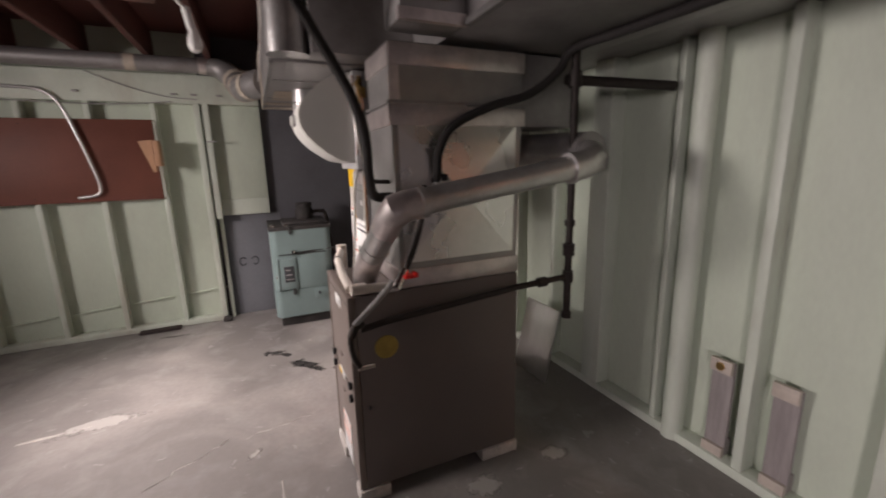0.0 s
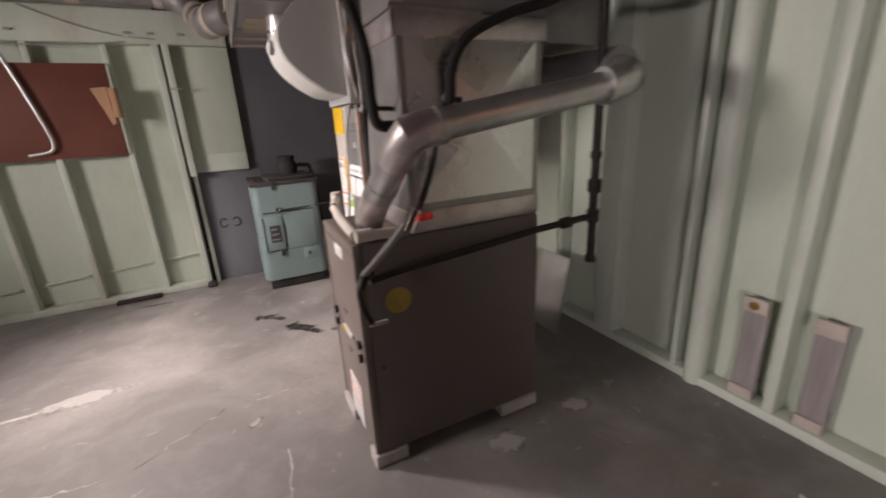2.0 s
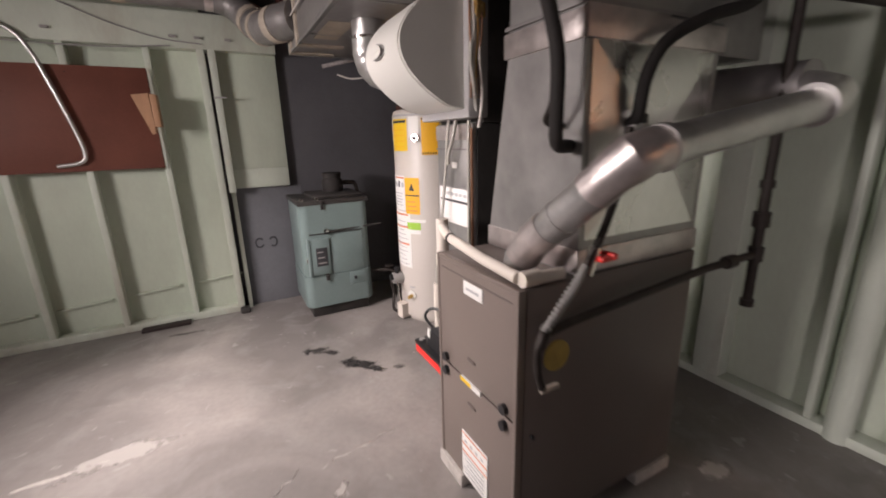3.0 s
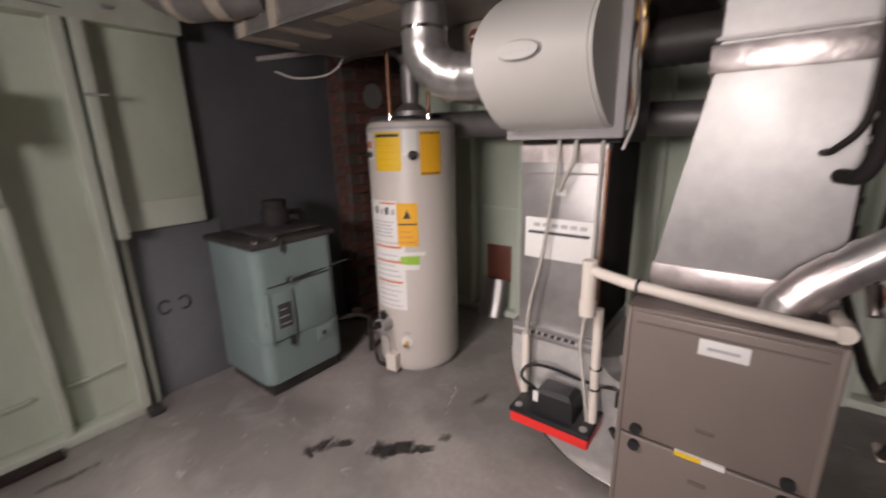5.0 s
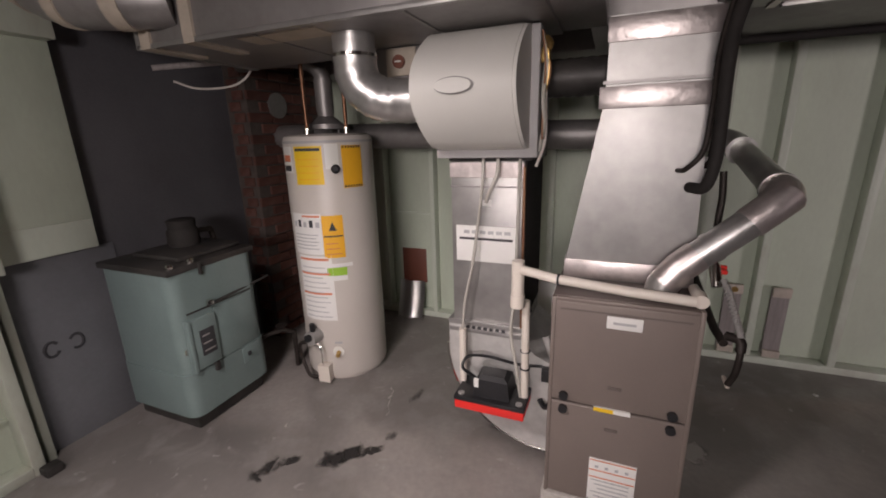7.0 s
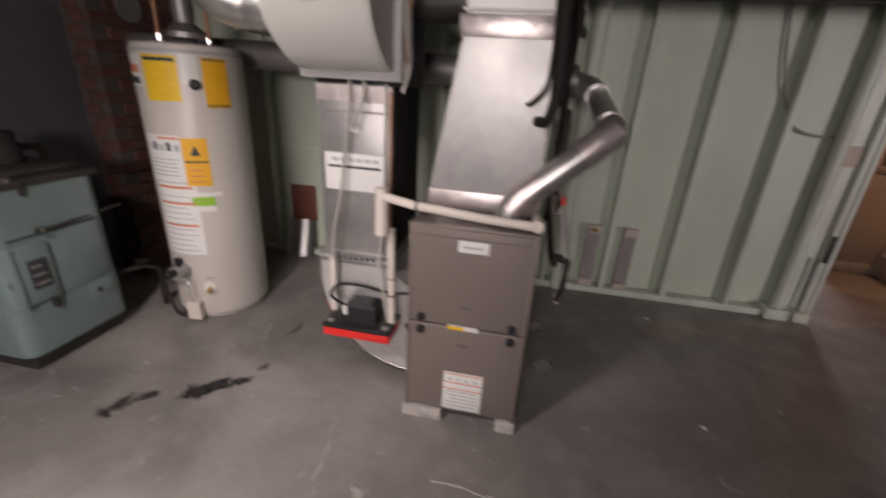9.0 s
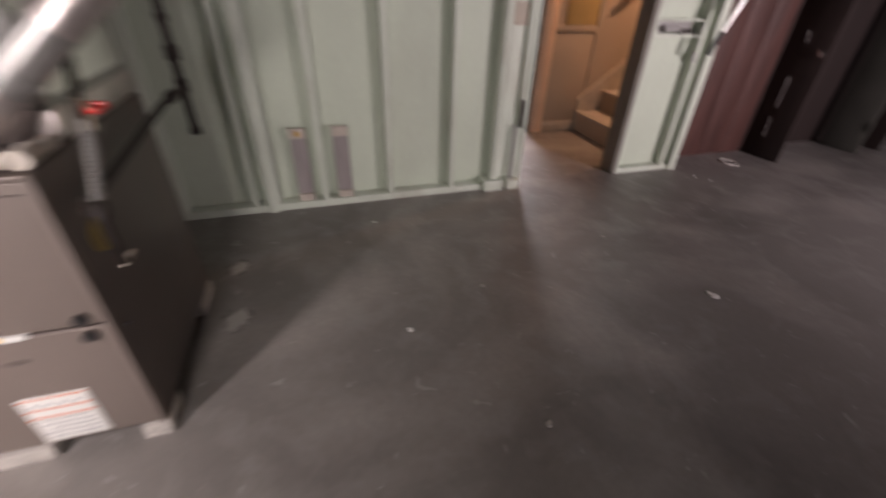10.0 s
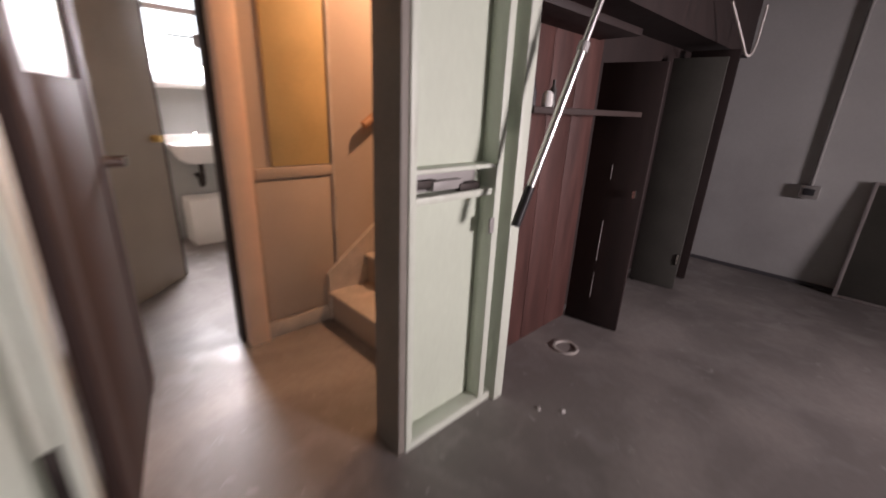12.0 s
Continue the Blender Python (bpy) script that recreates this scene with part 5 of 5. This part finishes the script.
# south end of the room
solid("shelf", bx(1.96, -2.46, 1.235, 2.208, -1.50, 1.26, 0.003), DOORBROWN, "narrow brown wooden shelf on the panelling", "shelf")
solid("shelf", bx(1.99, -2.36, 1.60, 2.207, -1.51, 1.632, 0.003), DARKWOOD, "dark upper wooden shelf on the panelling", "shelf")
solid("shelf_jar", lathe(B(), (2.08, -1.76, 1.26), ((0.02, 0), (0.024, 0.01), (0.024, 0.05), (0.012, 0.065)), 14), PORCELAIN, "small pale jar on the shelf", "jar")
solid("shelf_bottle", lathe(B(), (2.13, -1.72, 1.26), ((0.018, 0), (0.018, 0.06), (0.008, 0.08), (0.008, 0.10)), 12), INK, "small dark bottle on the shelf", "bottle")
solid("shelf_bottle", lathe(B(), (2.12, -1.86, 1.26), ((0.016, 0), (0.016, 0.07), (0.007, 0.09), (0.007, 0.115)), 12), SOOT_DARK, "small dark bottle on the shelf", "bottle")
bm = slab(B(), (2.20, -2.44), (1.885, -2.49), 0.025, 0.005, 1.50, 0.003)
d1 = tagged(new("cupboard_door", finish(bm, DARKWOOD, "cupboard_door")), "very dark brown cupboard door standing open", "door")
part("catch", bx(1.91, -2.462, 0.82, 1.925, -2.44, 0.86), CHROME, d1)
for z0, z1 in ((0.18, 0.34), (0.42, 0.66), (0.9, 0.98)):
    part("scratch", slab(B(), (2.063, -2.447), (2.06, -2.4475), 0.009, z0, z1), GREYWOOD, d1)
bm = slab(B(), (2.20, -3.42), (1.885, -3.46), 0.025, 0.005, 1.62, 0.003)
d2 = tagged(new("cupboard_door", finish(bm, OLIVE, "cupboard_door")), "dark grey-green cupboard door standing open", "door")
part("hinge", slab(B(), (1.905, -3.443), (1.895, -3.445), 0.012, 0.2, 0.28), CHROME, d2)
bm = slab(B(), (2.20, -3.74), (1.90, -3.77), 0.025, 0.005, 1.70, 0.003)
tagged(new("cupboard_door", finish(bm, DARKWOOD, "cupboard_door")), "narrow dark brown cupboard side board", "door")
pole = thing("extension_pole", (1.87, -1.33, 0.86), "silver telescopic pole with a black grip slung from the joists", "pole")
pa, pb = Vector((1.87, -1.33, 0.86)), Vector((1.72, -1.76, 2.25))
w = (pb - pa)
part("grip", rod(B(), pa, pa + w * 0.10, 0.0165, 14), BLACK, pole, "black rubber grip")
part("tube", rod(B(), pa + w * 0.10, pa + w * 0.42, 0.0145, 14), ALU, pole)
part("collar", rod(B(), pa + w * 0.41, pa + w * 0.43, 0.018, 14), HUM_SIDE, pole)
part("inner_tube", rod(B(), pa + w * 0.43, pb, 0.011, 14), ALU, pole)
tool = thing("latch_hardware", (2.0, -1.15, 0.97), "rusty dark latch hardware lying on the cross rail", "hardware")
for i, (y0, y1, z) in enumerate(((-1.30, -1.20, 0.012), (-1.22, -1.08, 0.018), (-1.10, -1.0, 0.014))):
    part("bar", bx(2.02 + 0.006 * i, y0, 0.97 + 0.01 * i, 2.055 + 0.006 * i, y1, 0.985 + 0.01 * i + z, 0.004), IRON if i != 1 else GREYCABLE, tool)
part("plate", bx(2.055, -1.31, 0.975, 2.069, -1.02, 1.04, 0.003), GREYCABLE, tool)
solid("wall_hook", bx(1.99, -1.365, 0.80, 2.0, -1.34, 0.86, 0.003), GREYCABLE, "small metal hook on the stud", "hook")
outlet = thing("outlet", (1.37, Y0 + 0.03, 0.73), "grey metal outlet box with conduit on the wall", "outlet")
part("box", bx(1.31, Y0, 0.69, 1.43, Y0 + 0.045, 0.79, 0.004), GREYCABLE, outlet)
part("receptacle", bx(1.335, Y0 + 0.045, 0.715, 1.405, Y0 + 0.05, 0.765, 0.002), INK, outlet)
part("conduit", rod(B(), (1.37, Y0 + 0.02, 0.79), (1.37, Y0 + 0.02, CEIL), 0.013, 12), GREYCABLE, outlet)
pnl = thing("leaning_panel", (0.6, -4.3, 0), "grey framed panel leaning against the pale wall", "panel")
bm = bx(0.10, -0.012, 0, 1.03, 0.012, 0.86, 0.002)
M = Matrix.Translation((0, -4.36, 0)) @ Matrix.Rotation(0.09, 4, "X")
bmesh.ops.transform(bm, matrix=M, verts=bm.verts[:])
part("sheet", bm, OLIVE, pnl)
bm = B()
for b in ((1.015, 0, 1.04, 0.87), (0.09, 0.85, 1.015, 0.87), (0.09, 0, 1.015, 0.02)):
    box(bm, b[0], 0.012, b[1], b[2], 0.022, b[3], 0.002)
bmesh.ops.transform(bm, matrix=M, verts=bm.verts[:])
part("frame", bm, GREYWOOD, pnl)
solid("drooping_wire", tube(B(), smooth_path(((1.9, -3.3, 1.9), (1.85, -3.5, 1.72), (1.83, -3.62, 1.64), (1.82, -3.72, 1.70), (1.82, -3.76, 1.95)), 6), 0.008, 8), WIRE, "drooping pale wire under the bulkhead", "cable")
solid("floor_ring", rings(B(), [[(1.99 + r * math.cos(q), -2.09 + r * math.sin(q), z) for q in (2 * math.pi * k / 32 for k in range(32))] for r, z in ((0.072, 0.0), (0.070, 0.008), (0.056, 0.008), (0.054, 0.0))], cap=False), CHALK, "pale ring-shaped drain rim in the floor", "drain")

# door of the room, open into the hall
door = thing("door_1", (2.27, -0.15, 0), "dark brown wooden door with a glazed top, standing open", "door", kind="structure")
A, C = Vector((2.27, -0.15)), Vector((3.09, -0.335))
D = C - A
def leaf(u0, u1, t, z0, z1, bev=0.003):
    return slab(B(), tuple(A + D * u0), tuple(A + D * u1), t, z0, z1, bev)
part("stile", leaf(0, 0.15, 0.038, 0.01, 2.0), DOORBROWN, door)
part("stile", leaf(0.85, 1.0, 0.038, 0.01, 2.0), DOORBROWN, door)
part("lower_panel", leaf(0.15, 0.85, 0.03, 0.01, 1.28), DOORBROWN, door)
part("top_rail", leaf(0.15, 0.85, 0.038, 1.88, 2.0), DOORBROWN, door)
part("glass", leaf(0.15, 0.85, 0.008, 1.28, 1.88, 0), FROST, door, "frosted glass light")
kp = A + D * 0.93
part("knob", tube(B(), ((kp.x, kp.y - 0.02, 1.0), (kp.x - 0.02, kp.y - 0.085, 1.0)), 0.022, 16), CHROME, door, "chrome knob")

# hall stair and bathroom
stair = thing("staircase", (2.75, -1.3, 0), "narrow wooden stair with pale painted risers", "stairs")
for k in range(8):
    y = -1.27 - k * 0.25
    part("riser", bx(2.36, y - 0.02, k * 0.185, 3.115, y, (k + 1) * 0.185 - 0.025), BEIGE, stair)
    part("tread", bx(2.36, y - 0.27, (k + 1) * 0.185 - 0.025, 3.115, y + 0.025, (k + 1) * 0.185, 0.006), PALEWOOD, stair)
bm = B()
rings(bm, [[(x, -1.25, 0), (x, -1.25, 0.30), (x, -3.2, 1.75), (x, -3.2, 1.45)] for x in (3.085, 3.118)])
part("skirt_board", bm, PALEWOOD, stair)
rail = thing("handrail", (3.07, -1.55, 1.15), "short wooden handrail end on the stair wall", "handrail")
part("rail", rod(B(), (3.07, -1.50, 1.13), (3.07, -3.0, 2.2), 0.022, 12), TANWOOD, rail)
part("bracket", rod(B(), (3.12, -1.6, 1.18), (3.07, -1.6, 1.19), 0.01, 8), BRASS, rail)
bdoor = thing("door_2", (3.75, -0.2, 0), "plain beige bathroom door standing open", "door", kind="structure")
part("leaf", slab(B(), (3.72, -0.17), (4.32, -0.75), 0.036, 0.01, 2.0, 0.003), BUFF, bdoor)
part("edge", slab(B(), (4.321, -0.751), (4.335, -0.764), 0.038, 0.01, 2.0), DARKWOOD, bdoor)
part("knob", rod(B(), (4.25, -0.70, 0.98), (4.21, -0.74, 0.98), 0.022, 12), BRASS, bdoor)
basin = thing("wash_basin", (5.12, -1.16, 0.72), "white porcelain wall basin under the bathroom window", "basin")
loops = []
for z, s in ((0.70, 0.55), (0.74, 0.8), (0.82, 0.98), (0.86, 1.0), (0.862, 0.86), (0.80, 0.72), (0.765, 0.5)):
    loops.append([(5.12 + 0.175 * s * max(-1, min(1, 1.25 * math.cos(q))), -1.16 + 0.215 * s * max(-1, min(1, 1.15 * math.sin(q))), z) for q in (2 * math.pi * k / 28 for k in range(28))])
part("bowl", rings(B(), loops), PORCELAIN, basin)
part("backsplash", bx(5.26, -1.375, 0.84, 5.295, -0.945, 0.93, 0.008), PORCELAIN, basin)
part("tap", tube(B(), smooth_path(((5.25, -1.16, 0.86), (5.245, -1.16, 0.93), (5.20, -1.16, 0.95), (5.16, -1.16, 0.92)), 4), 0.012, 10), CHROME, basin)
part("trap", tube(B(), smooth_path(((5.12, -1.16, 0.70), (5.12, -1.16, 0.55), (5.16, -1.16, 0.50), (5.21, -1.16, 0.55), (5.295, -1.16, 0.57)), 5), 0.022, 10), IRON, basin, "dark drain trap")
solid("storage_box", bx(4.98, -1.42, 0.0, 5.28, -1.0, 0.40, 0.012), HUM, "pale plain box on the bathroom floor", "box")
fixture = thing("ceiling_bulb", (2.52, -2.0, 2.31), "bare warm bulb over the stair hall", "lamp")
part("holder", rod(B(), (2.52, -2.0, 2.43), (2.52, -2.0, 2.31), 0.03, 16), PORCELAIN, fixture)

# ---- floor details ----
def flake(name, cx, cy, rx, ry, turn, material, label, seed, h=0.003, n=26, category="stain", kind="", ragged=0.45):
    """An irregular flat scrap or crust lying on the floor."""
    rnd = random.Random(seed)
    ph = [rnd.uniform(0, 6.28) for _ in range(5)]
    loop = []
    for k in range(n):
        q = 2 * math.pi * k / n
        r = 1 + ragged * (0.5 * math.sin(2 * q + ph[0]) + 0.35 * math.sin(3 * q + ph[1]) + 0.3 * math.sin(5 * q + ph[2]) + 0.25 * math.sin(9 * q + ph[3]))
        u, v = rx * r * math.cos(q), ry * r * math.sin(q)
        loop.append((cx + u * math.cos(turn) - v * math.sin(turn), cy + u * math.sin(turn) + v * math.cos(turn)))
    inner = [(cx + (x - cx) * 0.8, cy + (y - cy) * 0.8) for x, y in loop]
    bm = rings(B(), [[(x, y, 0.0006) for x, y in loop], [(x, y, h * rnd.uniform(0.93, 1.07)) for x, y in inner]], cap=False)
    bm.verts.ensure_lookup_table()
    bm.faces.new(bm.verts[n:])
    return solid(name, bm, material, label, category, kind=kind, smooth=False)


flake("paint_patch", -0.68, 2.94, 0.17, 0.075, 0.15, CRUST, "pale dried paint patch on the concrete", 3)
flake("paint_patch", -0.86, 2.92, 0.14, 0.014, 0.05, CHALK, "thin pale dried paint streak", 4)
flake("paint_patch", 1.39, 1.68, 0.07, 0.05, 0.4, CRUST, "pale crust on the concrete beside the furnace", 5)
flake("paint_patch", 1.0, 1.65, 0.10, 0.05, 0.1, CRUST, "pale crust on the concrete beside the furnace", 6)
flake("paint_patch", 0.1, 2.3, 0.05, 0.02, 0.8, CRUST, "pale chip on the concrete", 7)
for i, (x0, y0_, x1, y1_) in enumerate(((-0.35, 2.25, -0.02, 2.48), (0.1, 2.46, 0.42, 2.52), (-0.9, 2.3, -0.45, 2.26), (0.15, 1.55, 0.22, 2.05), (0.75, 3.1, 1.0, 3.2))):
    rnd = random.Random(40 + i)
    n = 14
    pts = [(x0 + (x1 - x0) * k / n + rnd.uniform(-0.012, 0.012), y0_ + (y1_ - y0_) * k / n + rnd.uniform(-0.012, 0.012)) for k in range(n + 1)]
    bm = rings(B(), [[(x - wd, y - wd, 0.0), (x + wd, y + wd, 0.0), (x, y, 0.002)] for (x, y), wd in ((p, rnd.uniform(0.001, 0.006)) for p in pts)])
    solid("floor_crack", bm, CHALK, "pale chalky crack line in the concrete", "crack", group="cracks in the floor")
for i, (x, y, rx, ry, a) in enumerate(((0.24, 3.43, 0.075, 0.035, 0.5), (0.31, 3.36, 0.065, 0.025, -0.5), (0.18, 3.45, 0.05, 0.035, 1.2), (0.44, 3.13, 0.12, 0.045, -0.9), (0.39, 3.18, 0.08, 0.055, 0.4), (0.49, 3.05, 0.07, 0.035, -0.7))):
    flake("soot_flake", x, y, rx, ry, a, SOOT_STAIN, "dark sooty scrap lying on the concrete", 11 + i, h=0.005, category="debris", ragged=0.6)
for i, (x, y, rx, ry, a) in enumerate(((0.27, 3.40, 0.075, 0.04, 0.1), (0.43, 3.14, 0.11, 0.06, -0.6), (0.36, 3.22, 0.06, 0.03, 0.7), (0.62, 3.0, 0.07, 0.03, 0.3), (0.95, 3.02, 0.10, 0.035, 0.2), (-0.5, 4.15, 0.13, 0.035, 0.1))):
    flake("damp_stain", x, y, rx, ry, a, DAMP, "dark damp stain on the concrete floor", 71 + i, h=0.0012, n=34, ragged=0.5)
for i, (x, y) in enumerate(((0.60, -0.50), (1.69, 0.96), (0.75, 0.95), (1.72, -1.62), (1.80, -1.55), (0.5, 3.55), (0.95, 0.55), (1.2, -0.3), (0.2, 0.6))):
    flake("paper_scrap", x, y, 0.03 if i == 0 else 0.012, 0.025 if i == 0 else 0.01, i * 0.7, WHITE if i < 5 else CHALK, "small pale scrap on the concrete floor", 31 + i, h=0.006, n=9, category="debris")

# ---- bricks of the chimney ----
bm = bx(-0.1, -0.012, -0.0295, 0.1, 0.012, 0.0295, 0.004, 1)
brick_mesh = finish(bm, BRICK, "brick")
bm = bx(-0.012, -0.045, -0.0295, 0.012, 0.045, 0.0295, 0.004, 1)
side_mesh = finish(bm, BRICK, "brick")
rnd = random.Random(8)
for row in range(31):
    z = 0.035 + row * 0.07
    for k in range(4):
        x = CHX + 0.1 + (0.105 if row % 2 else 0.0) + k * 0.212
        if x + 0.1 > 2.06:
            continue
        ob = new("brick", brick_mesh)
        ob.parent = chimney
        ob.location = Vector((x, CHY + 0.006 + rnd.uniform(-0.004, 0.003), z)) - chimney.location
        ob.rotation_euler = (0, 0, rnd.uniform(-0.012, 0.012))
    ob = new("brick", side_mesh)
    ob.parent = chimney
    ob.location = Vector((CHX + 0.006, CHY + 0.075 + (0.03 if row % 2 else 0.0), z)) - chimney.location
